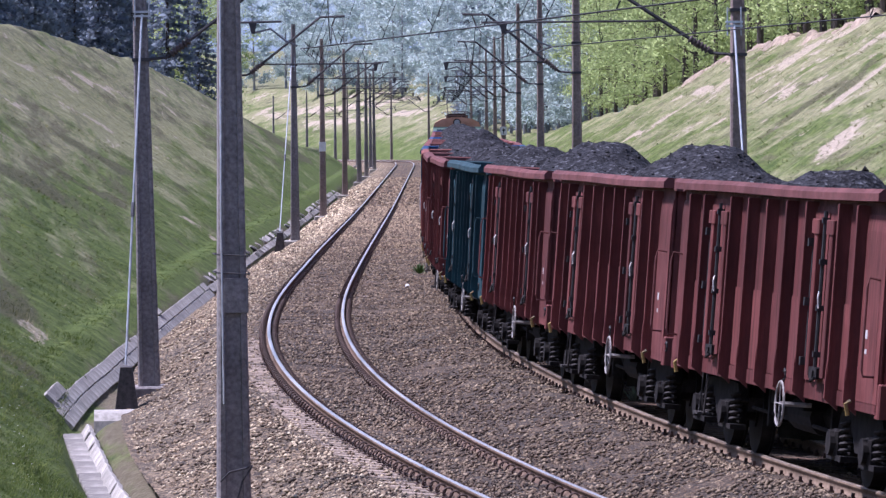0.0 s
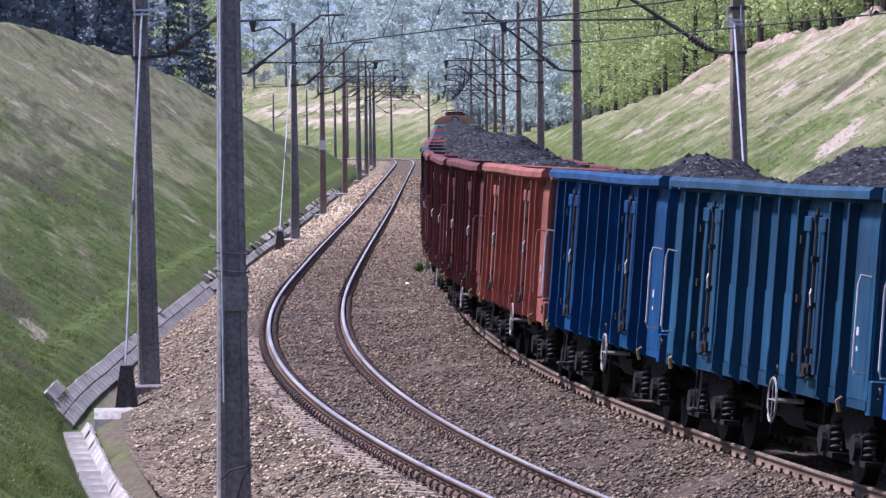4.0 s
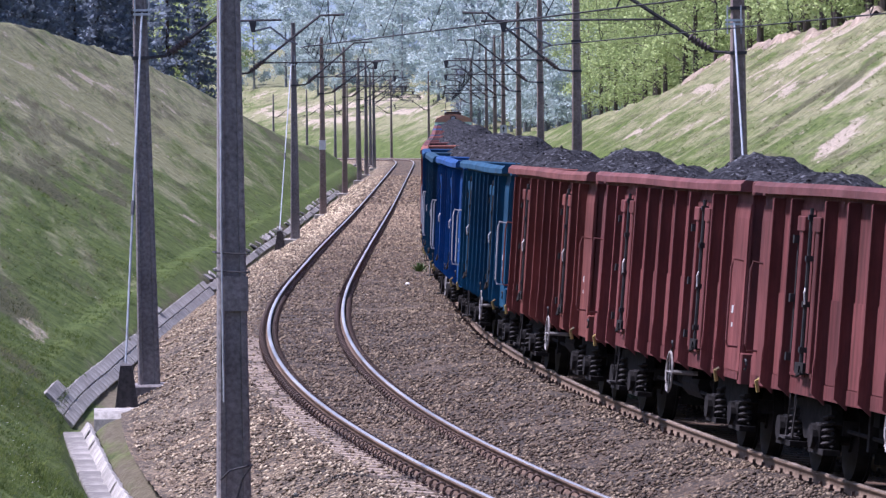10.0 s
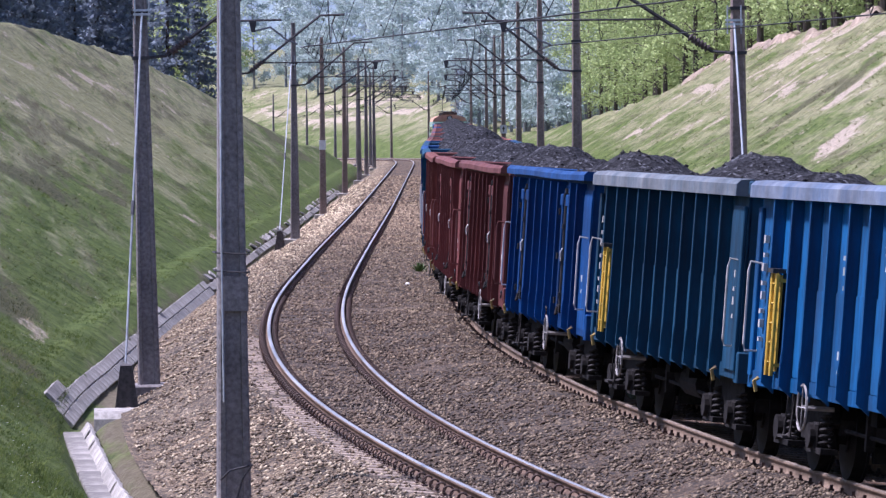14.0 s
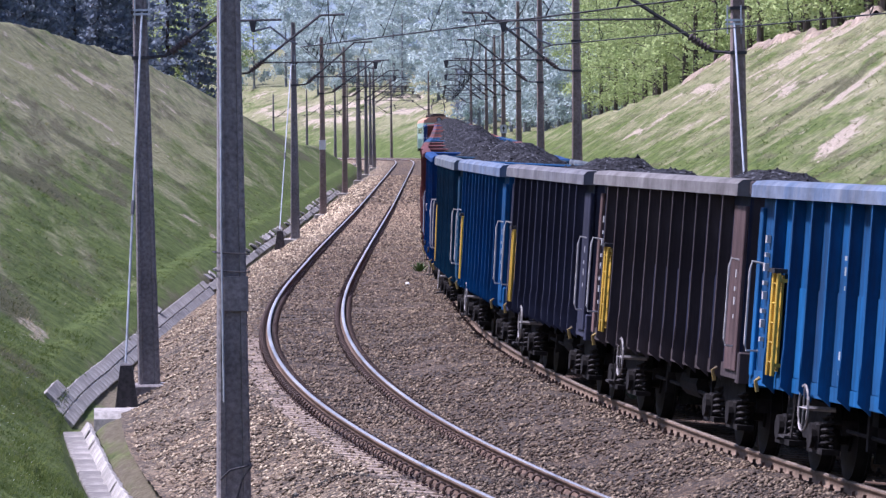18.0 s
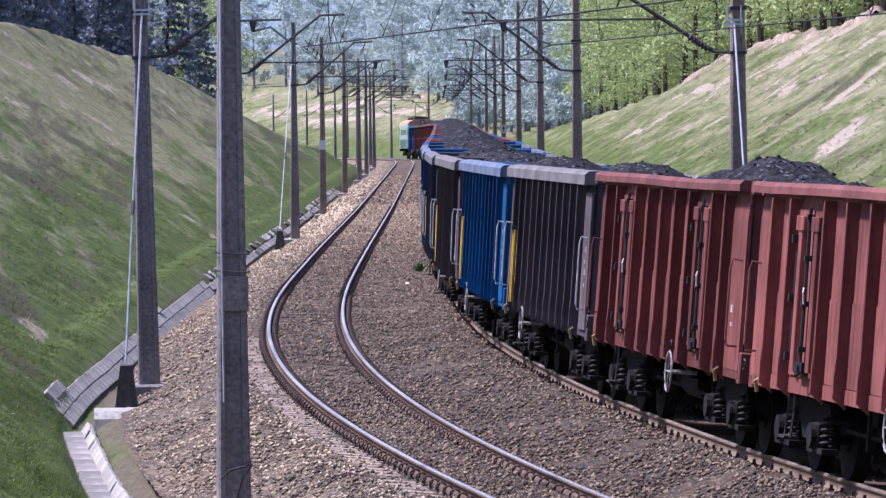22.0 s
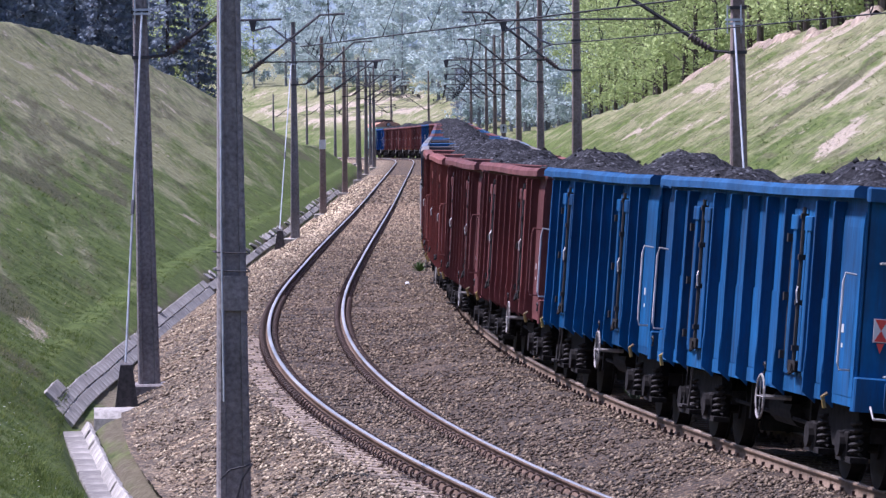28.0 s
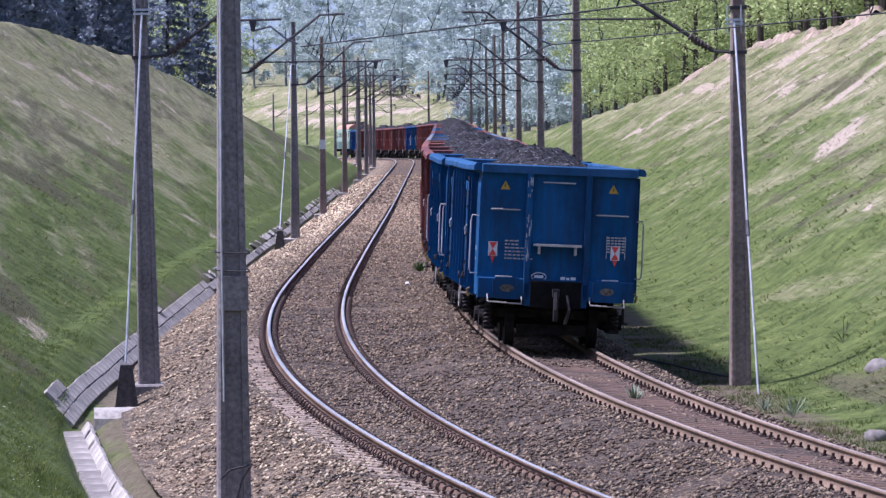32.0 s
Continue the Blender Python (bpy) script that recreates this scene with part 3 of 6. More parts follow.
def build_tufts(count=96000):
    """Grass tufts on both banks: short ones everywhere, taller ones near the line."""
    rng = np.random.default_rng(17)

    def rooted(s, u):
        c = place(s, u, 0)
        slope = np.clip((np.abs(u + 2.4) - 7.2) / 2.5, 0, 1)
        c[:, 2] += ground_height(s, u) + (wobble(s, u, 0.35, 3.1) * 0.16 + wobble(s, u, 0.09, 7.7) * 0.22) * slope - 0.02
        return c

    def blade(c, s, u, height, lean, half, out):
        n = len(s)
        t = rng.random(n) * 6.28
        d = np.stack([np.cos(t), np.sin(t), 0 * t], -1)
        e = np.stack([-np.sin(t), np.cos(t), 0 * t], -1)
        root = c + d * out
        tip = root + d * lean[:, None] + np.stack([0 * t, 0 * t, height], -1)
        return np.stack([root - e * half, root + e * half, tip], 1), np.repeat(np.stack([s, u], -1)[:, None], 3, 1)

    sets = []
    n = count // 2
    s = np.concatenate([-95 + 290 * rng.random(n) ** 1.3, -75 + 330 * rng.random(n) ** 1.3])
    u = np.concatenate([-8.7 - 14 * rng.random(n), 2.4 + 15 * rng.random(n)])
    keep = wobble(s, u, 0.5, 2.2) + 0.6 * wobble(s, u, 0.12, 8.8) > -0.12      # they stand in patches
    s, u = s[keep], u[keep]
    c = rooted(s, u)
    lush = np.clip(0.6 + 1.2 * wobble(s, u, 0.8, 5.2), 0.25, 1.3)
    for k in range(3):
        sets.append(blade(c, s, u, (0.03 + 0.08 * rng.random(len(s)) ** 2) * lush, 0.10 + 0.14 * rng.random(len(s)), 0.020, 0.05))
    n = 44000
    s = np.concatenate([-98 + 170 * rng.random(n // 2) ** 1.7, -72 + 170 * rng.random(n - n // 2) ** 1.7])
    u = np.concatenate([-8.62 - 7.5 * rng.random(n // 2) ** 1.4, 2.2 + 8 * rng.random(n - n // 2) ** 1.3])
    tall = np.where(u > 0, 0.6, 1.0) * (0.035 + 0.11 * np.clip(wobble(s, u, 0.6, 4.4) + 0.6 * wobble(s, u, 0.15, 6.1) + 0.25, 0, 1)) * np.clip(1.15 - (s + 98) / 210, 0.3, 1)
    c = rooted(s, u)
    for k in range(5):
        h = tall * (0.5 + 0.6 * rng.random(n))
        sets.append(blade(c, s, u, h, h * 0.7, 0.007, 0.05))
    # lush grass along the ballast and the drain
    n = 4000
    s = np.concatenate([-90 + 60 * rng.random(n), -95 + 50 * rng.random(n)])
    u = np.concatenate([2.5 + 1.3 * rng.random(n) ** 1.4, -9.0 - 1.5 * rng.random(n)])
    thick = wobble(s, u, 0.7, 3.3) > -0.1
    s, u = s[thick], u[thick]
    c = rooted(s, u)
    for k in range(4):
        h = np.where(u < -7.0, 0.05, 0.08) * (0.4 + 0.8 * rng.random(len(s)))
        b, _ = blade(c, s, u, h, h * 0.8, 0.010, 0.06)
        sets.append((b, np.repeat(np.stack([s, np.where(u > 0, u + 2.6, u - 1.0)], -1)[:, None], 3, 1)))
    v = np.concatenate([a.reshape(-1, 3) for a, _ in sets])
    uv = np.concatenate([b.reshape(-1, 2) for _, b in sets])
    ob = new("grass_tufts", raw_mesh("grass_tufts", v, np.arange(len(v)).reshape(-1, 3), TUFT, uv, spots=spots_at(uv[:, 0], uv[:, 1])))
    tagged(ob, "tufts of green and straw-coloured grass", "grass", kind="stuff")


def sweep(outline, ss, u0, gap):
    """Sweep an outline of (u, h) along the track."""
    pts = np.stack([on_track(ss, np.full(len(ss), u0 + p), np.full(len(ss), q), gap) for p, q in outline], 1)
    n = len(outline)
    i = np.arange(len(ss) * n).reshape(len(ss), n)
    j = np.roll(i, -1, 1)
    quads = np.stack([i[:-1], j[:-1], j[1:], i[1:]], -1).reshape(-1, 4)
    return pts.reshape(-1, 3), quads


def build_track(name, gap, top_mat, side_mat, label):
    th = thing(name, label, "railway track", kind="structure")
    ss = np.concatenate([np.arange(-125, 40, 0.5), np.arange(40, 720, 2.0)])
    side = [(-0.036, -0.012), (-0.036, -0.035), (-0.010, -0.05), (-0.010, -0.13), (-0.07, -0.155), (-0.07, -0.165),
            (0.07, -0.165), (0.07, -0.155), (0.010, -0.13), (0.010, -0.05), (0.036, -0.035), (0.036, -0.012)]
    head = [(-0.034, -0.0135), (-0.028, -0.002), (-0.012, 0.002), (0.012, 0.002), (0.028, -0.002), (0.034, -0.0135)]
    for sgn in (-1, 1):
        v, f = sweep(side, ss, sgn * GAUGE / 2, gap)
        rail = part("rail", raw_mesh("rail", v, f[:, ::-1], side_mat), None, th, "rusty steel rail with a worn bright head")
        v, f = sweep(head, ss, sgn * GAUGE / 2, gap)
        part("rail_head", raw_mesh("rail_head", v, f[:, ::-1], top_mat), None, rail)
    return th


def build_earth_lip():
    """The eroded earth edge along the crest of the sunny bank."""
    rows = np.arange(96, 216, 0.7)
    cols = np.linspace(0, 1, 7)
    ss, w = np.meshgrid(rows, cols, indexing="ij")
    hr = right_crest(ss) + 0.25 * np.sin(ss * 0.21) * np.sin(ss * 0.083 + 1) + 0.12 * np.sin(ss * 0.9)
    edge = RIGHT_TOE + 1.5 * (hr + 0.62)
    tall = 0.35 + 0.5 * np.clip(wobble(ss, 0 * ss, 0.11, 6.6) + 0.25, 0, 1)
    u = edge - 0.75 + 1.2 * w + 0.25 * wobble(ss, w, 0.9, 2.5)
    h = hr - 0.75 + np.interp(w, [0, 0.2, 0.45, 0.7, 1.0], [-0.1, 0.1, 0.75, 0.95, 0.55]) * (tall + 0.45) + 0.1 * wobble(ss, w * 3, 1.1, 8.1)
    x, y, z, th, _ = [a.reshape(ss.shape) for a in line(ss.ravel())]
    pts = np.stack([x + np.cos(th) * u, y - np.sin(th) * u, z + h], -1)
    soil = speckled("eroded_earth", (0.17, 0.12, 0.08), (0.46, 0.365, 0.27), 2.2, 0.95, 0, 0.8, 0.08)
    ob = new("earth_lip", sheet("earth_lip", pts, soil))
    tagged(ob, "eroded reddish earth edge along the crest of the cutting", "bank", kind="structure")


build_earth_lip()
TRACK_LEFT = build_track("track_1", TRACK_GAP, RAIL_TOP, RAIL_SIDE, "curved railway track with shiny rails on concrete sleepers")
TRACK_RIGHT = build_track("track_2", 0.0, DULL_TOP, DUSTY_RAIL, "curved railway track with brown rails on timber sleepers")


def build_sleepers(track, gap, mat, rings):
    one = Mesh().prism([(-0.13, -0.2), (0.13, -0.2), (0.12, -0.03), (0.09, 0.0), (-0.09, 0.0), (-0.12, -0.03)], "x", -1.3, 1.3).data("sleeper", mat)
    clips = Mesh()
    for sgn in (-1, 1):
        for side in (-1, 1):
            x = sgn * GAUGE / 2 + side * 0.12
            clips.box(x - 0.07, x + 0.07, -0.08, 0.08, 0.0, 0.015)
            if rings:
                clips.tube([(x + 0.056 * math.cos(a), -0.02 + 0.04 * a / 6.3, 0.062 + 0.056 * math.sin(a)) for a in np.linspace(0, 6.3, 13)], 0.013, 5)
            else:
                clips.box(x - 0.03, x + 0.03, -0.03, 0.03, 0.0, 0.045)
                clips.box(x - 0.017, x + 0.017, -0.017, 0.017, 0.045, 0.09)
    clip_data = clips.data("rail_clips", CLIP)
    far, far_clips = Mesh(), Mesh()
    for s in np.arange(-112, 260, 0.6):
        x, y, z = [float(c) for c in on_track(s, 0.0, -0.165, gap)]
        _, _, _, th, r = [float(c) for c in line(s)]
        tilt = CANT * r / GAUGE
        m = Matrix.Translation((x, y, z)) @ Matrix.Rotation(-th, 4, "Z") @ Matrix.Rotation(tilt, 4, "Y") @ pose(0, 0, 0, 0, 0, random.uniform(-0.6, 0.6))
        if s < -25:
            ob = part("sleeper", one, None, track)
            ob.matrix_world = m
            part("rail_clips", clip_data, None, ob)
        else:
            far.box(-1.3, 1.3, -0.13, 0.13, -0.2, 0.0, m)
            if s < 110:
                for c in (-GAUGE / 2 - 0.12, -GAUGE / 2 + 0.12, GAUGE / 2 - 0.12, GAUGE / 2 + 0.12):
                    far_clips.box(c - 0.045, c + 0.045, -0.03, 0.03, 0.0, 0.10, m)
    part("far_sleepers", far, mat, track)["kind"] = "stuff"
    part("far_clips", far_clips, CLIP, track)["kind"] = "stuff"


build_sleepers(TRACK_LEFT, TRACK_GAP, SLEEPER, True)
build_sleepers(TRACK_RIGHT, 0.0, WOOD, False)
build_tufts()


def build_odd_bits():
    """A few single things on the bed and bank."""
    def stone(name, s, u, h, r, mat, label, flat=0.7):
        rng = random.Random(int(s * 10))
        bm = bmesh.new()
        bmesh.ops.create_icosphere(bm, subdivisions=2, radius=r)
        for v in bm.verts:
            v.co *= rng.uniform(0.8, 1.15)
            v.co.z *= flat
        me = bpy.data.meshes.new(name)
        bm.to_mesh(me)
        bm.free()
        me.materials.append(mat)
        me.shade_smooth()
        ob = new(name, me)
        ob.matrix_world = upright_pose(s, u, h)
        tagged(ob, label, "stone")

    stone("white_stone", -76.5, -3.94, -0.12, 0.05, WHITE, "small white stone lying on the ballast")
    stone("white_stone", -14.0, -2.01, -0.10, 0.06, WHITE, "small white stone lying on the ballast")
    stone("boulder", -61.3, 5.15, -0.17, 0.26, DIRTY_SLAB, "pale boulder lying on the grassy bank")
    stone("boulder", -74.3, 3.2, -0.57, 0.20, DIRTY_SLAB, "pale boulder half sunk in grass beside the ballast")

    def weed(s, u, h, size, label, mat=None, thin=1.0):
        rng = random.Random(int(s))
        m, pts, leaves = Mesh(), [Vector((0, 0, 0))], []
        for k in range(46):
            t = rng.uniform(0, 6.28)
            r = size * rng.uniform(0.2, 1.0)
            z = size * rng.uniform(0.3, 1.1)
            q = Vector((math.cos(t) * r, math.sin(t) * r, z))
            w = Vector((-math.sin(t), math.cos(t), 0)) * 0.03 * thin
            pts += [q * 0.6 + w, q, q * 0.6 - w]
            leaves.append((0, 3 * k + 1, 3 * k + 2, 3 * k + 3))
        m.add(pts, leaves)
        ob = new("weed", m.data("weed", mat or WEED))
        ob.matrix_world = upright_pose(s, u, h)
        tagged(ob, label, "weed")

    rng = np.random.default_rng(5)
    n = 700
    s = np.concatenate([-95 + 90 * rng.random(n // 2), -70 + 130 * rng.random(n - n // 2)])
    u = np.concatenate([-9.2 - 4 * rng.random(n // 2) ** 1.5, 3 + 7 * rng.random(n - n // 2) ** 1.5])
    c = place(s, u, 0)
    c[:, 2] += ground_height(s, u) + 0.16
    a = rng.random(n) * 6.28
    ring = np.stack([np.stack([np.cos(a + k * 1.57), np.sin(a + k * 1.57), 0.5 + 0 * a], -1) for k in range(4)], 1) * 0.018
    ob = new("small_flowers", raw_mesh("small_flowers", (c[:, None] + ring).reshape(-1, 3), np.arange(4 * n).reshape(n, 4), WHITE))
    tagged(ob, "tiny white flowers dotted in the grass", "flowers", kind="stuff")
    weed(-3.0, -1.75, -0.2, 0.34, "low green weed growing in the ballast")
    weed(-71.0, 0.05, -0.2, 0.30, "grey-green weed between the rails", GREY_WEED, 0.7)
    weed(-67.6, 2.9, -0.62, 0.34, "pale grey-green grass clump beside the ballast", GREY_WEED, 0.3)
    weed(-66.2, 2.62, -0.6, 0.26, "pale grey-green grass clump beside the ballast", GREY_WEED, 0.3)
    # a bare twig on the bank and a hose over the ground
    twig = thing("dead_twig", "thin bare brown twig standing in the grass", "twig", m=upright_pose(-53.7, 5.4, -0.12))
    for p, q in (((0, 0, 0), (0.02, 0, 0.52)), ((0.01, 0, 0.2), (0.14, 0.02, 0.46)), ((0.01, 0, 0.1), (-0.10, 0.03, 0.3)), ((0.07, 0, 0.32), (0.09, 0, 0.5))):
        part("stem", Mesh().tube([p, ((p[0] + q[0]) / 2 + 0.01, q[1], (p[2] + q[2]) / 2), q], 0.007, 4), INSULATOR, twig)
    hose = thing("ground_cable", "thin dark cable lying from the track to the mast", "cable")
    run = [tuple(float(c) for c in place(s, u, h)) for s, u, h in ((-48.6, 1.9, -0.45), (-50.4, 2.5, -0.52), (-52.2, 2.8, -0.55), (-54.0, 3.08, -0.56), (-55.5, 3.4, -0.58))]
    part("cable", Mesh().tube(run, 0.022, 5), WIRE, hose)


build_odd_bits()


# ---------------------------------------------------------------- masts of the overhead line
def gear(s, u, side):
    """Lengths from the mast: to the wire's middle, the arm's knee and its height, the steady tube's end, bracket and contact; heights of tube and wire."""
    reach = abs(-TRACK_GAP - u if side > 0 else u)
    if s < -50:
        end, bracket, contact = (-0.5, -1.0, -0.24) if side > 0 else (1.27, 0.88, 0.06)
        return reach, (reach - 0.1, 7.0), reach + end, reach + bracket, reach + contact, 5.82, 5.38
    end, bracket, contact = (1.5, 1.35, 0.3) if side > 0 else (1.0, 0.98, 0.28)
    return reach, (reach - 0.1, 6.75), reach + end, reach + bracket, reach + contact, 5.52, 5.15


def build_mast(s, u, side, height=9.4, brown=False, number=0, detail=True, band=False, lean=0.0, slim=1.0):
    """A concrete mast. side: +1 when its track lies to its right, -1 to its left."""
    ground = float(ground_height(np.array(s), np.array(u)))
    if u > -7.45:
        ground = max(ground, float(bed_height(np.array(s), np.array(u))))
    base = ground - 0.25
    th = thing("catenary_mast", "tall tapered %s concrete railway mast beside the track" % ("brown weathered" if brown else "grey"), "mast",
               "masts along the railway", m=upright_pose(s, u, 0) @ pose(0, 0, 0, 0, lean, 0))
    mat = BROWN_CONCRETE if brown else CONCRETE
    # tapered pole with a sunken panel on two faces
    pole = Mesh()
    w0, w1, d0, d1 = [slim * a for a in (0.197, 0.085, 0.178, 0.08)]

    def ring(z):
        k = (z - base) / (height - base)
        w, d = w0 + (w1 - w0) * k, d0 + (d1 - d0) * k
        b, g = 0.025, 0.035
        return [(-w + b, -d, z), (-w * 0.55, -d, z), (-w * 0.5, -d + g, z), (w * 0.5, -d + g, z), (w * 0.55, -d, z), (w - b, -d, z), (w, -d + b, z), (w, d - b, z),
                (w - b, d, z), (w * 0.55, d, z), (w * 0.5, d - g, z), (-w * 0.5, d - g, z), (-w * 0.55, d, z), (-w + b, d, z), (-w, d - b, z), (-w, -d + b, z)]

    zs = [base, base + 0.9, 1.5, 3.5, 5.5, 7.5, height]
    verts = [p for z in zs for p in ring(z)]
    faces = [tuple(range(16)), tuple(len(verts) - 1 - i for i in range(16))]
    for k in range(len(zs) - 1):
        faces += [(k * 16 + i, k * 16 + (i + 1) % 16, k * 16 + 16 + (i + 1) % 16, k * 16 + 16 + i) for i in range(16)]
    pole.add(verts, faces)
    part("pole", pole, mat, th)
    part("foundation", Mesh().rim(-0.42, 0.42, -0.42, 0.42, base - 0.6, ground + (0.14 if side >= 0 else -0.06), 0.03), SLAB if side > 0 and s > 0 else CONCRETE, th, "square concrete foundation")
    if band:
        part("white_band", Mesh().box(-0.158, 0.158, -0.152, 0.152, 2.55, 3.0), WHITE, th, "white painted band")
    for z in (5.22, 6.0) if side else ():
        part("clamp_band", Mesh().box(-0.155 * slim, 0.155 * slim, -0.15 * slim, 0.15 * slim, z - 0.03, z + 0.03), DARK_STEEL, th, "steel clamp band")
    if not side:
        return th
    # cantilever, steady tube and steady arm
    k = side
    reach, near, end, bracket, contact, low, wire = gear(s, u, side)
    rise = (near[1] - 5.25) / (near[0] - 0.45)
    top = (k * near[0], 0, near[1])
    arm = part("cantilever_arm", Mesh().tube([(k * 0.12, 0, 5.22), (k * 0.45, 0, 5.25)], 0.03, 6).tube([(k * 0.45, 0, 5.25), top, (k * (reach + 0.55), 0, near[1] + 0.02)], 0.037, 6), DARK_STEEL, th, "sloping steel cantilever tube")
    d = (Vector(top) - Vector((k * 0.45, 0, 5.25))).normalized()
    ins = Mesh()
    ins.turned(Vector((k * 0.45, 0, 5.25)) + d * 0.08, d, [(0.07 * j + w, r) for j in range(6) for w, r in ((0.0, 0.045), (0.012, 0.075), (0.035, 0.07), (0.05, 0.045))])
    part("insulator", ins, INSULATOR, arm, "ribbed brown insulator")
    x0 = 0.45 + (low - 5.25) / rise
    part("steady_tube", Mesh().tube([(k * x0, 0.05, low), (k * end, 0.05, low)], 0.022, 6), DARK_STEEL, th, "horizontal steady tube")
    xb, xc = k * bracket, k * contact
    part("drop_bracket", Mesh().prism([(xb - 0.07, low), (xb + 0.07, low), (xb + 0.03, low - 0.2), (xb - 0.03, low - 0.2)], "y", 0.02, 0.08), DARK_STEEL, th, "triangular drop bracket")
    part("steady_arm", Mesh().tube([(xb, 0.05, low - 0.19), (xb * 0.6 + xc * 0.4, 0.05, low - 0.12), (xb * 0.25 + xc * 0.75, 0.05, wire + 0.1), (xc, 0.05, wire + 0.01)], 0.018, 5), STEEL, th, "curved steady arm")
    part("hanger", Mesh().tube([(k * (reach + 0.3), 0, near[1]), (k * (reach + 0.2), 0, near[1] - 0.25)], 0.02, 5), INSULATOR, th)
    return th


LEFT_MASTS = [(-90.0, -7.147), (-58.0, -7.13), (-6.0, -6.65), (51.3, -6.51), (115.0, -6.82), (184.3, -6.95), (253.6, -7.07), (284.0, -6.95), (330.0, -6.8), (378.0, -6.8), (428.0, -6.7),
              (476.0, -6.8), (526.0, -6.8), (576.0, -6.8)]
RIGHT_MASTS = [(-57.0, 3.22), (-7.5, 2.42), (48.1, 2.4), (110.0, 2.45), (176.0, 2.45), (228.0, 2.45), (298.0, 2.45), (374.0, 2.5), (462.0, 2.6), (518.0, 2.6), (575.0, 2.6)]


def build_masts():
    for i, (s, u) in enumerate(LEFT_MASTS):
        th = build_mast(s, u, 0 if i == 0 else 1, brown=i in (4, 5), band=i == 4, lean=-0.8 if i == 1 else 0.0, slim=1.0 if i < 2 else 0.9, height=(9.4, 9.4, 9.4, 7.3, 7.9)[i] if i < 5 else 8.2)
        if i == 0:
            z = -0.05
            part("cable", Mesh().tube([(-0.12, -0.20, 0.9), (-0.13, -0.20, 3.0), (-0.10, -0.19, 8.0)], 0.012, 5), PALE_STEEL, th, "thin grey cable")
            part("wire_loop", Mesh().tube([(-0.17, -0.21, z + 0.05), (-0.06, -0.23, z + 0.16), (0.12, -0.23, z + 0.2), (0.2, -0.1, z + 0.22)], 0.012, 5).tube(
                [(0.2, -0.2, z + 0.22), (0.08, -0.23, z + 0.05), (-0.02, -0.23, z - 0.3)], 0.012, 5), DARK_STEEL, th, "loose black wire")
            for zz in (2.63, 2.42):
                part("strap", Mesh().tube([(-0.2, -0.19, zz), (0.2, -0.19, zz - 0.02), (0.2, 0.19, zz), (-0.2, 0.19, zz), (-0.2, -0.19, zz)], 0.008, 4), DARK_STEEL, th, "wire strap")
            part("painted_field", Mesh().box(-0.10, 0.178, -0.178, -0.13, 1.95, 2.35), CONCRETE, th, "pale worn number field")
    for i, (s, u) in enumerate(RIGHT_MASTS):
        th = build_mast(s, u, -1, brown=True, slim=0.95 if i == 0 else 0.88)
        if i == 4:
            sign = Mesh().box(-0.19, 0.19, -0.24, -0.22, 3.0, 3.5)
            plate = part("sign_plate", sign, WHITE, th, "small white metal sign plate")
            part("black_arrow", Mesh().prism([(-0.03, 3.08), (0.03, 3.08), (0.03, 3.26), (0.1, 3.26), (0.0, 3.42), (-0.1, 3.26), (-0.03, 3.26)], "y", -0.246, -0.241), DARK_STEEL, plate)


build_masts()


def build_guy(s, u, lean_s, lean_u, mast_h, weight, label):
    """A pale guy rod from a mast's head down to its anchor block."""
    g = float(ground_height(np.array(s + lean_s), np.array(u + lean_u))) if not weight else -0.72
    th = thing("guy_rod", label, "guy rod", m=upright_pose(s + lean_s, u + lean_u, g))
    up = upright_pose(s + lean_s, u + lean_u, g).inverted() @ Vector(place(s, u, mast_h)).to_3d()
    up = Vector(up) + Vector((-0.08, -0.2, 0))
    foot = Vector((0, 0, 0.75 if weight else 0.0))
    part("rod", Mesh().tube([foot, foot.lerp(up, 0.5), up], 0.02, 6), PALE_STEEL, th, "pale galvanised rod")
    part("turnbuckle", Mesh().tube([foot.lerp(up, 0.42), foot.lerp(up, 0.46)], 0.035, 6), STEEL, th, "steel turnbuckle")
    part("yoke", Mesh().box(up.x - 0.15, up.x + 0.15, up.y - 0.03, up.y + 0.03, up.z - 0.05, up.z - 0.01).box(up.x - 0.15, up.x + 0.15, up.y - 0.03, up.y + 0.03, up.z + 0.02, up.z + 0.06).box(
        up.x - 0.13, up.x - 0.11, up.y - 0.02, up.y + 0.02, up.z - 0.2, up.z + 0.3).box(up.x + 0.11, up.x + 0.13, up.y - 0.02, up.y + 0.02, up.z - 0.2, up.z + 0.3), PALE_STEEL, th, "pale steel yoke")
    if weight:
        part("anchor_block", Mesh().prism([(-0.2, -0.1), (0.22, -0.1), (0.11, 0.72), (-0.09, 0.72)], "y", -0.24, 0.24), DARK_BLOCK, th, "dark tapered concrete anchor block")


build_guy(-58.0, -7.1, -1.6, -0.42, 6.0, True, "pale guy rod anchored in a dark concrete block")
build_guy(51.3, -6.51, -4.0, -0.45, 6.0, True, "thin guy rod anchored in a dark concrete block")
build_guy(-57.0, 3.22, -3.2, -0.02, 5.75, False, "pale guy rod beside a brown mast")


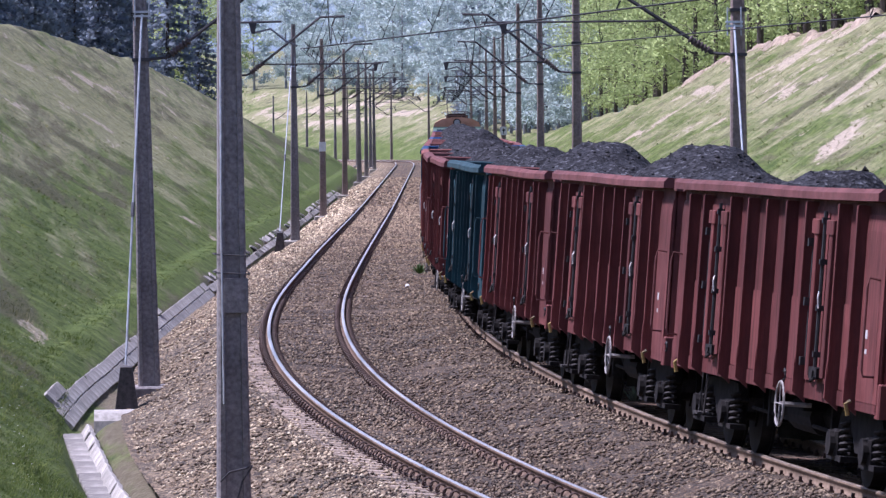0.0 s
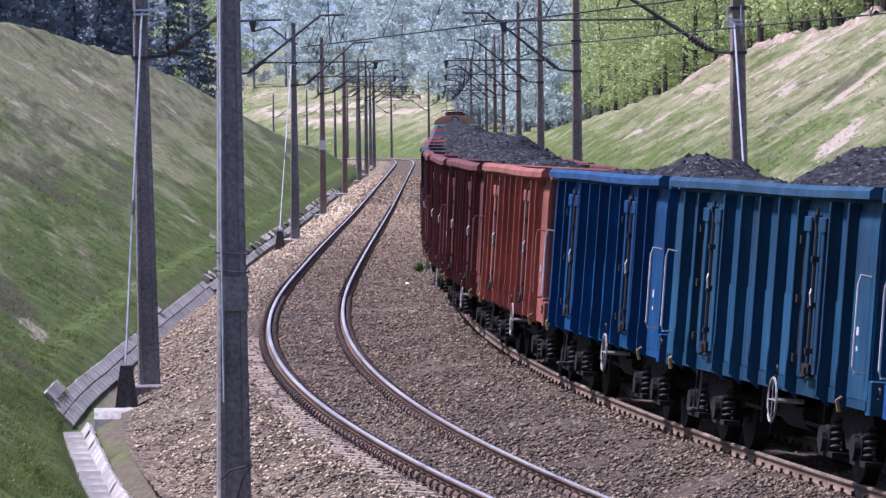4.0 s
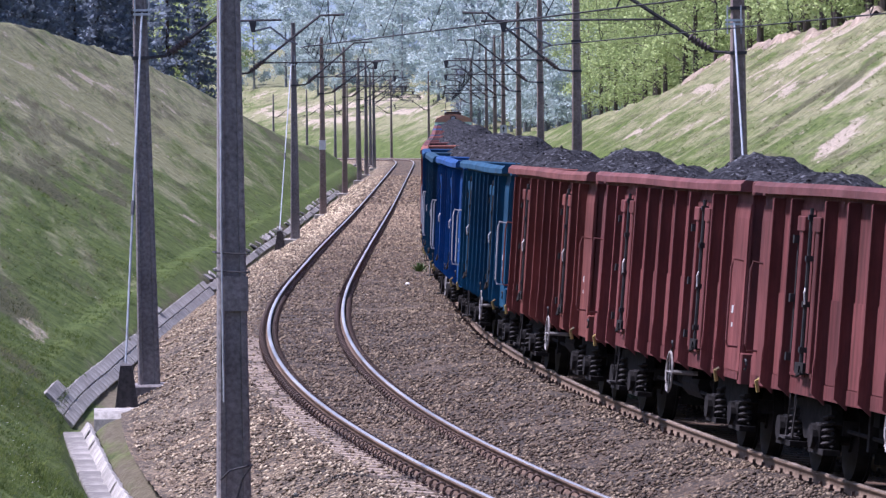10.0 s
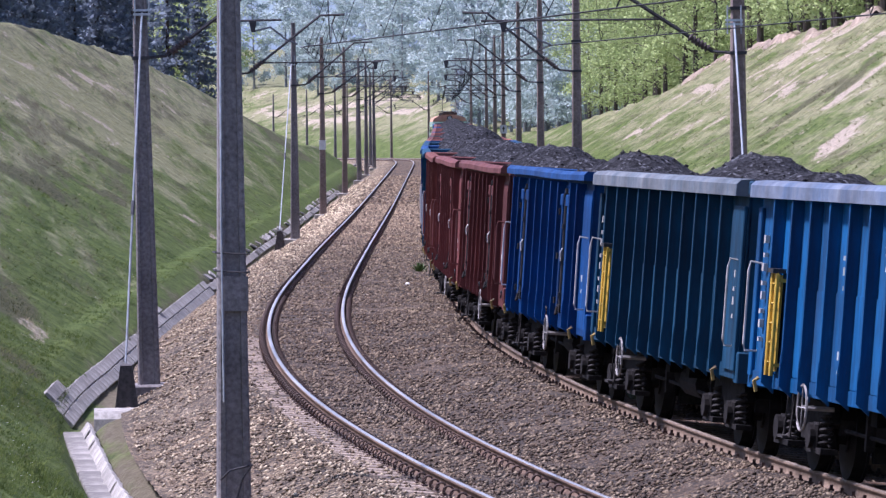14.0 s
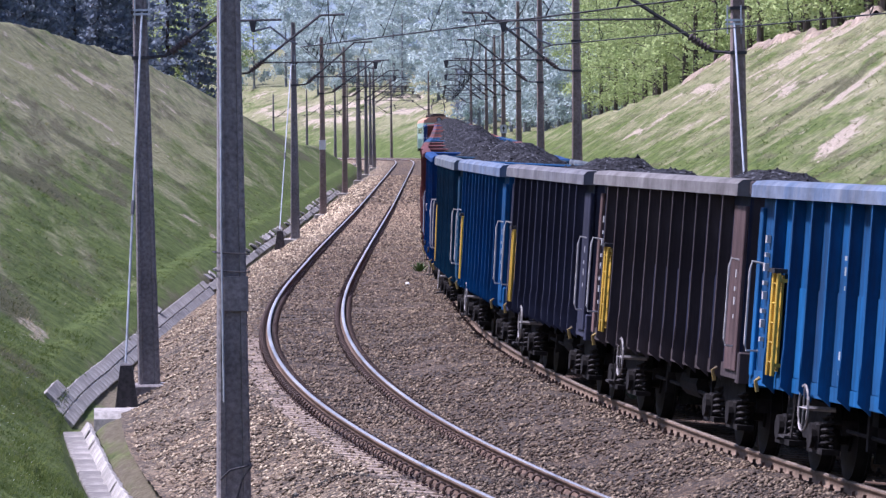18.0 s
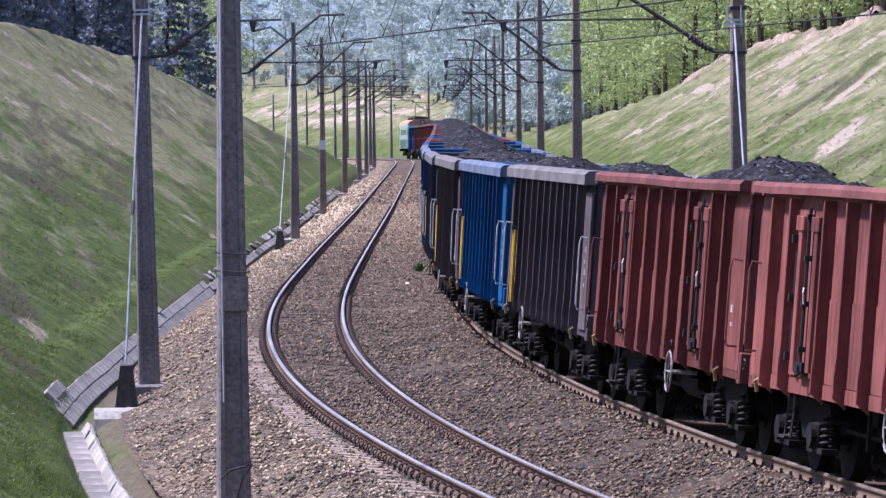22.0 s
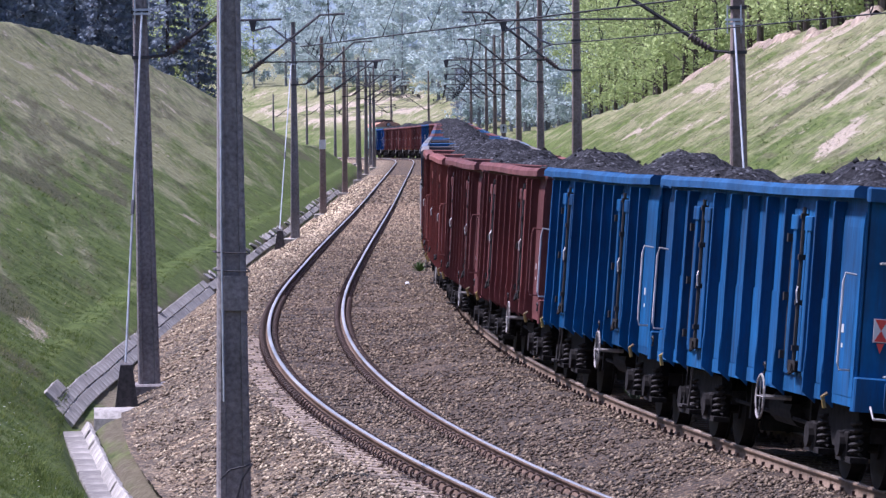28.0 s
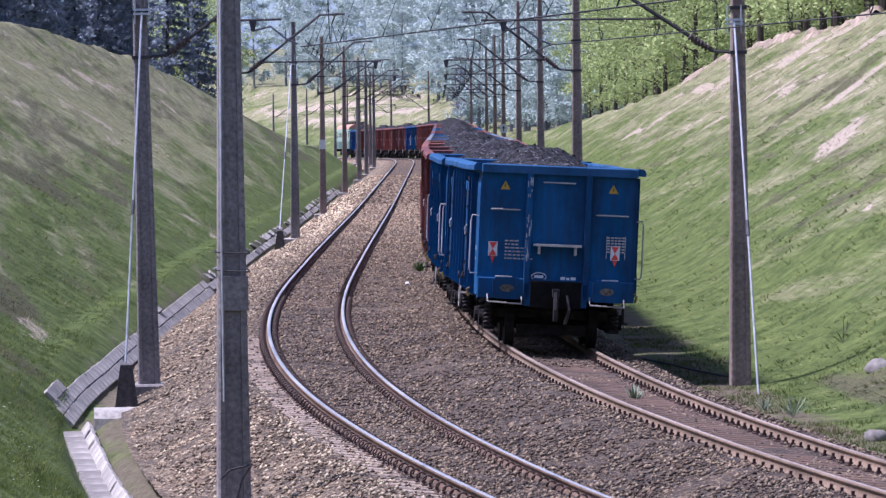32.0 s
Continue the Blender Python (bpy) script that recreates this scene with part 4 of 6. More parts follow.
def build_wires(name, masts, gap):
    """Messenger and contact wire of one track, with their droppers."""
    th = thing(name, "overhead contact line of thin copper wires over the track", "overhead line", kind="structure")
    carrier, contact = Mesh(), Mesh()
    side = 1 if gap else -1
    held = [(-140.0, Vector(on_track(-140.0, -0.4, 6.62, gap)), Vector(on_track(-140.0, -0.4, 5.38, gap)))]
    for s, u in masts:
        if s > -80:
            reach, near, _, _, at, _, wire = gear(s, u, side)
            held.append((s, Vector(place(s, u + side * (reach + 0.2), near[1] - 0.25)), Vector(place(s, u + side * at, wire))))
    for (a, p0, q0), (b, p1, q1) in zip(held, held[1:]):
        n = max(4, int((b - a) / 5))
        pts = []
        for k in range(n + 1):
            w = k / n
            p, q = p0.lerp(p1, w), q0.lerp(q1, w)
            p.z -= 0.75 * 4 * w * (1 - w)
            pts.append((p, q))
        carrier.tube([p for p, _ in pts], 0.011, 4)
        for off in (-0.025, 0.025):
            contact.tube([q + Vector((off, 0, 0)) for _, q in pts], 0.008, 4)
        if a < 250:
            for p, q in pts[1:-1]:
                d = part("dropper", Mesh().tube([p, q], 0.006, 4).tube([q + Vector((0, 0, 0.0)), q + Vector((0.04, 0, 0.10)), q + Vector((-0.03, 0, 0.2))], 0.012, 4), WIRE, th)
    part("messenger_wire", carrier, WIRE, th)
    part("contact_wire", contact, WIRE, th)


build_wires("overhead_line_1", LEFT_MASTS, TRACK_GAP)
build_wires("overhead_line_2", RIGHT_MASTS, 0.0)


# ---------------------------------------------------------------- the lined drain at the foot of the slope
def build_drain():
    th = thing("drain_channel", "concrete slab-lined drainage channel along the foot of the slope", "drain", kind="structure")
    slab = Mesh().rim(-0.125, 0.125, -0.485, 0.485, -0.035, 0.035, 0.012).data("slab", SLAB)
    wide = Mesh().rim(-0.16, 0.16, -0.735, 0.735, -0.05, 0.05, 0.008).data("slab", DIRTY_SLAB)
    kerb = Mesh().rim(-0.12, 0.12, -0.485, 0.485, -0.04, 0.04, 0.012).data("slab", SLAB)
    rng = random.Random(3)

    def lay(s, off, h, tip, data=None, loose=2.0):
        u = float(drain_middle(np.array(s)))
        ob = part("slab", data or slab, None, th)
        bend = (float(drain_middle(np.array(s + 0.7))) - float(drain_middle(np.array(s - 0.7)))) / 1.4
        ob.matrix_world = upright_pose(s, u + off, h) @ pose(0, 0, 0, rng.uniform(-loose, loose), tip + rng.uniform(-loose, loose), -math.degrees(math.atan(bend)) + rng.uniform(-loose, loose))

    for k in range(68):
        s = -58.5 + 1.0 * k
        lay(s, -0.19, -0.99, 46, loose=1.5)
        if s < 2 or k % 5:
            lay(s, -0.37, -0.80, 44, loose=1.5)
    for k in range(4):
        lay(-58.0 + 1.0 * k, -0.52, -0.60, 48, loose=3)
    lay(-16.5, -0.53, -0.58, 40, loose=3)
    # further on single slabs lie loose and broken
    for k in range(150):
        s = 10 + 1.4 * k
        lay(s, -0.2, -0.90, 40, loose=5)
        if 22 < s < 44 or rng.random() < 0.3:
            lay(s, -0.42, -0.70, 34, loose=9)
    # the head of the channel turns and becomes a trough
    for k in range(24):
        lay(-62.6 - 1.5 * k, 0.0, -1.06, 0, wide, 1.5)
    for k in range(34):
        lay(-62.2 - 1.0 * k, 0.22, -0.98, -58, kerb, 3)
    part("culvert_slab", Mesh().prism([(-0.78, -0.30), (-0.72, -0.02), (-0.56, 0.10), (-0.1, 0.13), (0.2, 0.10), (0.2, -0.30)], "x", -0.43, 0.66, upright_pose(-61.0, -7.62, -0.78)), SLAB, th, "broad concrete slab")


build_drain()


# ---------------------------------------------------------------- the coal train
def paint_material(name, pale, grime, rough, shine, streak, dents=0.35):
    """Old wagon paint: the wagon's own colour, faded and soiled."""
    m, n, l, b = node_material(name, rough)
    b.inputs["Specular IOR Level"].default_value = shine
    info = n.new("ShaderNodeObjectInfo")
    co = n.new("ShaderNodeTexCoord").outputs["Object"]
    worn = noise_node(n, l, co, 2.2, 6, 0.7, (1, 1, 0.45))
    fade = ramp_node(n, [(0.35, (pale * 0.5,) * 3), (0.75, (pale, pale, pale))])
    l.new(worn.outputs["Fac"], fade.inputs["Fac"])
    col = mix_node(n, l, fade.outputs["Color"], info.outputs["Color"], (0.36, 0.36, 0.38) if dents else (0.11, 0.115, 0.11) if pale < 0.5 else (0.31, 0.305, 0.28))
    own = ramp_node(n, [(0.0, (0.72, 0.72, 0.74)), (0.5, (0.98, 0.98, 0.98)), (1.0, (1.2, 1.18, 1.14))])
    l.new(info.outputs["Random"], own.inputs["Fac"])
    if dents:
        col = mix_node(n, l, 1.0, col, own.outputs["Color"], "MULTIPLY")
    blotch = noise_node(n, l, co, 1.1, 5, 0.65, (1, 1, 0.6))
    dull = ramp_node(n, [(0.35, (0.62, 0.60, 0.60)), (0.6, (1.06, 1.06, 1.06))])
    l.new(blotch.outputs["Fac"], dull.inputs["Fac"])
    col = mix_node(n, l, 1.0, col, dull.outputs["Color"], "MULTIPLY")
    run = noise_node(n, l, co, 3.0, 7, 0.78, streak)
    soil = ramp_node(n, [(0.42, (0, 0, 0)), (0.68, (grime, grime, grime))])
    l.new(run.outputs["Fac"], soil.inputs["Fac"])
    col = mix_node(n, l, soil.outputs["Color"], col, (0.03, 0.025, 0.022))
    spot = noise_node(n, l, co, 7.0, 5, 0.8)
    rust = ramp_node(n, [(0.66, (0, 0, 0)), (0.74, (0.7, 0.7, 0.7))])
    l.new(spot.outputs["Fac"], rust.inputs["Fac"])
    col = mix_node(n, l, rust.outputs["Color"], col, (0.16, 0.075, 0.045))
    l.new(col, b.inputs["Base Color"])
    rr = ramp_node(n, [(0.3, (rough - 0.1,) * 3), (0.7, (min(1, rough + 0.2),) * 3)])
    l.new(run.outputs["Fac"], rr.inputs["Fac"])
    l.new(rr.outputs["Color"], b.inputs["Roughness"])
    dent = noise_node(n, l, co, 1.4, 2, 0.5)
    if dents:
        bump_node(n, l, b, dent.outputs["Fac"], dents, 0.03)
    return m


PAINT = paint_material("wagon_paint", 0.02, 0.6, 0.62, 0.08, (1.6, 1.6, 0.16))
RIM_PAINT = paint_material("faded_rim_paint", 0.26, 0.25, 0.7, 0.12, (1.0, 0.3, 1.0), 0.0)
PALE_RIM = paint_material("chalky_rim_paint", 0.75, 0.25, 0.7, 0.12, (1.0, 0.3, 1.0), 0.0)
# running gear in near-black tones, the shade under the wagons put into them
UNDER = speckled("shade_black_underframe", (0.004, 0.004, 0.004), (0.012, 0.011, 0.010), 9.0, 0.9, 0.0, 0.3, 0.004, shine=0.15)
BOGIE = speckled("dusty_shaded_bogie_steel", (0.007, 0.006, 0.006), (0.030, 0.026, 0.024), 7.0, 0.9, 0.0, 0.3, 0.004, shine=0.2)
SPRING = speckled("dusty_shaded_spring_steel", (0.02, 0.018, 0.017), (0.065, 0.057, 0.052), 9.0, 0.85, 0.0, 0.0, shine=0.3)
WHEEL = speckled("shaded_wheel_steel", (0.006, 0.005, 0.005), (0.018, 0.016, 0.015), 6.0, 0.75, 0.0, 0.0, shine=0.2)
YELLOW = speckled("yellow_paint", (0.36, 0.22, 0.015), (0.56, 0.36, 0.035), 6.0, 0.55, 0, 0.0, big=0.25)
RED = speckled("red_sign_paint", (0.55, 0.04, 0.03), (0.7, 0.07, 0.05), 8.0, 0.6, 0, 0.0)
GREY_BAR = speckled("grey_handle_paint", (0.34, 0.33, 0.31), (0.56, 0.545, 0.52), 8.0, 0.55, 0, 0.0)
HOOK = speckled("worn_yellow_paint", (0.10, 0.07, 0.03), (0.36, 0.25, 0.06), 8.0, 0.6, 0, 0.0)
WORN_BAR = speckled("worn_pale_paint", (0.16, 0.145, 0.13), (0.40, 0.375, 0.35), 8.0, 0.6, 0, 0.0)
GREASE = speckled("greasy_worn_steel", (0.03, 0.026, 0.022), (0.20, 0.165, 0.13), 14.0, 0.6, 0.2, 0.0)
BLACK = speckled("black_iron", (0.01, 0.01, 0.011), (0.03, 0.028, 0.028), 9.0, 0.7, 0.1, 0.0)


def coal_material():
    m, n, l, b = node_material("coal", 0.85)
    co = n.new("ShaderNodeTexCoord").outputs["Object"]
    v = n.new("ShaderNodeTexVoronoi")
    v.inputs["Scale"].default_value = 22.0
    l.new(co, v.inputs["Vector"])
    g = n.new("ShaderNodeSeparateColor")
    l.new(v.outputs["Color"], g.inputs[0])
    r = ramp_node(n, [(0.0, (0.008, 0.008, 0.009)), (0.6, (0.024, 0.024, 0.026)), (0.93, (0.05, 0.05, 0.053)), (1.0, (0.13, 0.13, 0.135))])
    l.new(g.outputs[0], r.inputs["Fac"])
    slow = noise_node(n, l, co, 1.2, 4, 0.6)
    t = ramp_node(n, [(0.3, (0.72, 0.72, 0.74)), (0.7, (1.22, 1.24, 1.28))])
    l.new(slow.outputs["Fac"], t.inputs["Fac"])
    l.new(mix_node(n, l, 1.0, r.outputs["Color"], t.outputs["Color"], "MULTIPLY"), b.inputs["Base Color"])
    b.inputs["Specular IOR Level"].default_value = 0.12
    bump_node(n, l, b, v.outputs["Distance"], 0.7, 0.03)
    return m


COAL = coal_material()
COAL_LUMP = speckled("coal_lump", (0.010, 0.010, 0.011), (0.035, 0.034, 0.035), 14.0, 0.8, 0.0, 0.0, shine=0.15)
PITCH, HALF = {"d": 13.566, "l": 13.670}, 6.38         # over the buffers; half a body
SKIN, FLOOR_Z, TOP_Z = 1.36, 1.02, 3.22


def rib_mesh(wide=0.022):
    """An upright side stanchion, deeper at its foot, with a narrow flange. Its root lies at x = 0."""
    m = Mesh()
    m.prism([(0.0, 3.04), (0.128, 3.04), (0.134, 1.45), (0.15, 1.25), (0.15, 0.96), (0.0, 0.84)], "y", -wide, wide)
    m.box(0.118, 0.139, -wide - 0.012, wide + 0.012, 1.2, 3.03)
    return m.data("rib", PAINT)


def door_parts(th, x, y):
    """A double side door at y on the side x (-1 left, 1 right), between two stanchions."""
    def out(m, d0, d1, y0, y1, z0, z1, cut=0.0):
        a, b = sorted((x * (SKIN + d0), x * (SKIN + d1)))
        p, q = sorted((y0, y1))
        return m.rim(a, b, p, q, z0, z1, cut) if cut else m.box(a, b, p, q, z0, z1)

    door = part("door", out(Mesh(), 0.0, 0.018, y - 0.88, y + 0.88, 1.0, 3.0), PAINT, th)
    for k in (-1, 1):
        leaf = out(Mesh(), 0.019, 0.04, y + k * 0.03, y + k * 0.84, 1.1, 2.93)
        out(leaf, 0.03, 0.105, y + k * 0.34, y + k * 0.50, 1.16, 2.74, 0.008)
        out(leaf, 0.03, 0.12, y + k * 0.22, y + k * 0.60, 2.70, 2.86, 0.01)
        part("leaf", leaf, PAINT, door)
        hinge = Mesh().tube([(x * (SKIN + 0.05), y + k * 0.80, 1.26), (x * (SKIN + 0.05), y + k * 0.80, 2.62)], 0.012, 5)
        for z in (1.3, 1.95, 2.6):
            out(hinge, 0.0, 0.11, y + k * 0.80 - 0.035, y + k * 0.80 + 0.035, z - 0.045, z + 0.045)
        part("hinge", hinge, BLACK, door, "black iron hinge on its rod")
    rod = Mesh().tube([(x * (SKIN + 0.09), y, 1.25), (x * (SKIN + 0.09), y, 2.95)], 0.022, 6)
    for z in (1.4, 1.9, 2.4, 2.85):
        out(rod, 0.0, 0.125, y - 0.03, y + 0.03, z - 0.03, z + 0.03)
    part("lock_rod", rod, BLACK, door, "dark locking rod")
    part("lock_handle", Mesh().tube([(x * (SKIN + 0.10), y + 0.02, 2.08), (x * (SKIN + 0.15), y - 0.18, 2.02), (x * (SKIN + 0.14), y - 0.2, 1.9)], 0.010, 5), GREY_BAR, door, "pale bent lock handle")
    latch = out(Mesh(), 0.0, 0.12, y - 0.24, y + 0.2, 1.14, 1.26)
    latch.tube([(x * (SKIN + 0.14), y - 0.1, 1.22), (x * (SKIN + 0.17), y - 0.2, 1.12), (x * (SKIN + 0.15), y - 0.3, 1.15)], 0.02, 5)
    part("latch", latch, BOGIE, door, "worn steel latch")


_cache = {}


def bogie_parts(th, y):
    frame = Mesh()
    for x in (-1, 1):
        a, b = sorted((x * 0.98, x * 1.10))
        frame.prism([(y - 1.25, 0.62), (y - 1.1, 0.82), (y - 0.35, 0.84), (y - 0.2, 0.95), (y + 0.2, 0.95), (y + 0.35, 0.84), (y + 1.1, 0.82), (y + 1.25, 0.62),
                     (y + 1.1, 0.56), (y + 0.45, 0.60), (y + 0.25, 0.40), (y - 0.25, 0.40), (y - 0.45, 0.60), (y - 1.1, 0.56)], "x", a, b)
    frame.box(-0.95, 0.95, y - 0.22, y + 0.22, 0.45, 0.80)
    for d in (-1.2, 1.2):
        frame.box(-0.98, 0.98, y + d - 0.06, y + d + 0.06, 0.50, 0.66)
        frame.box(-0.62, 0.62, y + d * 1.12 - 0.05, y + d * 1.12 + 0.05, 0.22, 0.40)
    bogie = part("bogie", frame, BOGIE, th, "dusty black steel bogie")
    for k in (-1, 1):
        yy = y + 0.9 * k
        axle = part("wheelset", wheelset_data(), None, bogie, "two steel wheels on an axle")
        axle.location = (0, yy, 0.46)
        for x in (-1, 1):
            box = Mesh().rim(min(x * 0.95, x * 1.22), max(x * 0.95, x * 1.22), yy - 0.15, yy + 0.15, 0.32, 0.62, 0.03)
            box.prism([(yy + 0.14 * math.cos(a), 0.47 + 0.14 * math.sin(a)) for a in np.linspace(0, 5.76, 12)], "x", min(x * 1.2, x * 1.27), max(x * 1.2, x * 1.27))
            box.box(min(x * 1.0, x * 1.2), max(x * 1.0, x * 1.2), yy - 0.40, yy + 0.40, 0.28, 0.34)
            part("axle_box", box, BOGIE, bogie, "round-faced axle box")
            if ("coil", x) not in _cache:
                coil = [(x * 1.12 + 0.066 * math.cos(a), -0.27 + 0.066 * math.sin(a), 0.36 + 0.36 * a / 31.4) for a in np.arange(0, 31.5, 1.05)]
                _cache[("coil", x)] = Mesh().tube(coil, 0.022, 4).data("coil_spring", SPRING)
            part("coil_spring", _cache[("coil", x)], None, bogie, "steel coil spring").location = (0, yy, 0)


def wheelset_data():
    if "wheels" not in _cache:
        m = Mesh().tube([(-1.0, 0, 0), (1.0, 0, 0)], 0.075, 8)
        for x in (-1, 1):
            m.disc(min(x * 0.68, x * 0.815), max(x * 0.68, x * 0.815), 0, 0, 0.46, 24)
            m.disc(min(x * 0.655, x * 0.685), max(x * 0.655, x * 0.685), 0, 0, 0.49, 24)
            m.disc(min(x * 0.80, x * 0.84), max(x * 0.80, x * 0.84), 0, 0, 0.15, 10)
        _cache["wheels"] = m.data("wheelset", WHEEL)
    return _cache["wheels"]


def cap_rail(x, wavy, tall, wide):
    """The rounded coping along one long side, knocked out of true on old wagons."""
    rng = random.Random(wavy * 7 + x)
    m = Mesh()
    n = 14
    dz = [0.0] + [0.008 * wavy * math.sin(0.55 * j + rng.uniform(-0.3, 0.3)) - 0.01 * wavy for j in range(n - 1)] + [0.0]
    dx = [0.0] + [rng.uniform(-0.008, 0.008) * wavy for _ in range(n - 1)] + [0.0]
    out, inn = x * (SKIN + wide), x * (SKIN - 0.06)
    prof = [(out, TOP_Z - tall), (out, TOP_Z - 0.05), (out - x * 0.05, TOP_Z), (inn + x * 0.02, TOP_Z - (0.0 if wide < 0.16 else -0.02)), (inn, TOP_Z - 0.03), (inn, TOP_Z - tall)]
    v, f = [], []
    for k in range(n + 1):
        y = HALF - 2 * HALF * k / n
        v += [(px + dx[k], y, pz + dz[k]) for px, pz in prof]
    for k in range(n):
        f += [(k * 6 + i, k * 6 + (i + 1) % 6, k * 6 + 6 + (i + 1) % 6, k * 6 + 6 + i) for i in range(6)]
    f += [tuple(range(6)), tuple(n * 6 + 5 - i for i in range(6))]
    return m.add(v, f)


def end_wall(th, k, last=False):
    """The end wall at k = 1 (front) or -1 (rear)."""
    y = k * HALF
    a, b = sorted((y, y - k * 0.05))
    wall = part("end_wall", Mesh().box(-SKIN + 0.02, SKIN - 0.02, a, b, FLOOR_Z, 3.12), PAINT, th)
    for x in (-0.52, 0.52):
        a, b = sorted((y, y + k * 0.11))
        part("end_post", Mesh().rim(x - 0.055, x + 0.055, a, b, 0.9, 3.10, 0.012), PAINT, wall)
    a, b = sorted((y - k * 0.06, y + k * 0.12))
    part("end_cap", Mesh().rim(-SKIN - 0.02, SKIN + 0.02, a, b, 3.06, TOP_Z - 0.004, 0.02), RIM_PAINT, wall)
    a, b = sorted((y - k * 0.1, y + k * 0.10))
    part("buffer_beam", Mesh().rim(-1.38, 1.38, a, b, 0.86, 1.22, 0.015).box(-0.55, 0.55, a - 0.01, b + 0.01, 0.74, 1.14), PAINT, wall)
    a, b = sorted((y + k * 0.08, y + k * 0.11))
    part("draw_plate", Mesh().rim(-0.46, 0.46, a - 0.01, b + 0.01, 0.72, 1.19, 0.02), UNDER, wall, "black coupling plate")
    for x in (-0.875, 0.875):
        buf = Mesh()
        q = sorted((y + k * 0.09, y + k * 0.42))
        buf.prism([(x + 0.11 * math.cos(t), 1.05 + 0.11 * math.sin(t)) for t in np.linspace(0, 5.76, 12)], "y", q[0], q[1])
        q = sorted((y + k * 0.40, y + k * 0.44))
        buf.prism([(x + px, 1.05 + pz) for px, pz in ((-0.22, -0.19), (0.22, -0.19), (0.25, -0.12), (0.25, 0.12), (0.20, 0.19), (-0.20, 0.19), (-0.25, 0.12), (-0.25, -0.12))], "y", q[0], q[1])
        part("buffer", buf, PAINT, wall, "oblong steel buffer head")
    part("coupling", Mesh().box(-0.06, 0.06, min(y, y + k * 0.3), max(y, y + k * 0.3), 0.92, 1.06).tube(
        [(0, y + k * 0.3, 1.0), (0, y + k * 0.34, 0.7), (0, y + k * 0.3, 0.5)], 0.045, 6).tube([(0.2, y + k * 0.2, 0.95), (0.24, y + k * 0.3, 0.7), (0.18, y + k * 0.25, 0.45)], 0.03, 6), BLACK, wall, "black screw coupling and hose")
    return wall


def wagon_common(th, wavy, tall, wide, wheel_y):
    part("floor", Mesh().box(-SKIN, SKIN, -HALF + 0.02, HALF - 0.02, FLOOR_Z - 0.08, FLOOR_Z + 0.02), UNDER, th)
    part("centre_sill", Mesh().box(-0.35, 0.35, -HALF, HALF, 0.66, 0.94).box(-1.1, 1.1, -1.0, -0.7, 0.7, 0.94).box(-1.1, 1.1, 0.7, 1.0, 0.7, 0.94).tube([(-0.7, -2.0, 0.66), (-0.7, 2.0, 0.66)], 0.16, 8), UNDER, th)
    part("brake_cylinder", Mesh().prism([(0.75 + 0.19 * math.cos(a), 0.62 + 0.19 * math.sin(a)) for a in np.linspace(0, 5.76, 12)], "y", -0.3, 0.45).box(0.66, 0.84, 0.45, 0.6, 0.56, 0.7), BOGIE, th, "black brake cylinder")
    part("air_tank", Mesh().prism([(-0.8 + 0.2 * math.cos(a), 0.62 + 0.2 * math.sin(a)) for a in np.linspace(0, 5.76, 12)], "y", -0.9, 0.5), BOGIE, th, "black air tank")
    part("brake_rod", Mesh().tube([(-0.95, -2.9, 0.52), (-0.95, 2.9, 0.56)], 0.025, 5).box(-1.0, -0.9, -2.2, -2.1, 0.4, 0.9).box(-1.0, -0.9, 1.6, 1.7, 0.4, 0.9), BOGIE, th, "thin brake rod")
    for x in (-1, 1):
        a, b = sorted((x * (SKIN - 0.04), x * SKIN))
        part("side_wall", Mesh().box(a, b, -HALF, HALF, FLOOR_Z, 3.1), PAINT, th)
        a, b = sorted((x * (SKIN - 0.1), x * (SKIN + 0.02)))
        part("side_sill", Mesh().box(a, b, -HALF, HALF, 0.90, 1.06), PAINT, th)
        part("top_cap", cap_rail(x, wavy, tall, wide), RIM_PAINT if wavy else PALE_RIM, th)
    for k in (-1, 1):
        end_wall(th, k)
        bogie_parts(th, 4.3 * k)
    # grab rails, steps, rope hooks and the brake wheel
    for x in (-1, 1):
        for k in (-1, 1):
            yy = k * (HALF - 0.22)
            px = x * (SKIN + 0.14)
            part("grab_rail", Mesh().tube([(x * SKIN, yy, 2.28), (px, yy, 2.3), (px + x * 0.02, yy, 2.2), (px + x * 0.02, yy, 1.35), (px, yy, 1.28), (x * SKIN, yy, 1.28)], 0.014, 6), RIM_PAINT if wavy else GREY_BAR, th, "worn painted grab rail")
            part("rope_hook", Mesh().tube([(x * (SKIN + 0.1), k * 5.42, 1.0), (x * (SKIN + 0.15), k * 5.42, 0.96), (x * (SKIN + 0.12), k * 5.42, 0.84)], 0.024, 5), HOOK, th, "small worn yellow rope hook")
        yy = -wheel_y * x
        ring = [(x * 1.46, yy + 0.25 * math.cos(a), 0.78 + 0.25 * math.sin(a)) for a in np.linspace(0, 2 * math.pi, 17)]
        part("brake_wheel", Mesh().tube(ring, 0.015, 5).tube([ring[0], ring[8]], 0.009, 4).tube([ring[4], ring[12]], 0.009, 4).tube([(x * 1.46, yy, 0.78), (x * 1.1, yy, 0.78)], 0.03, 6), WORN_BAR, th, "worn pale spoked brake wheel")
        yy = -4.0 * x
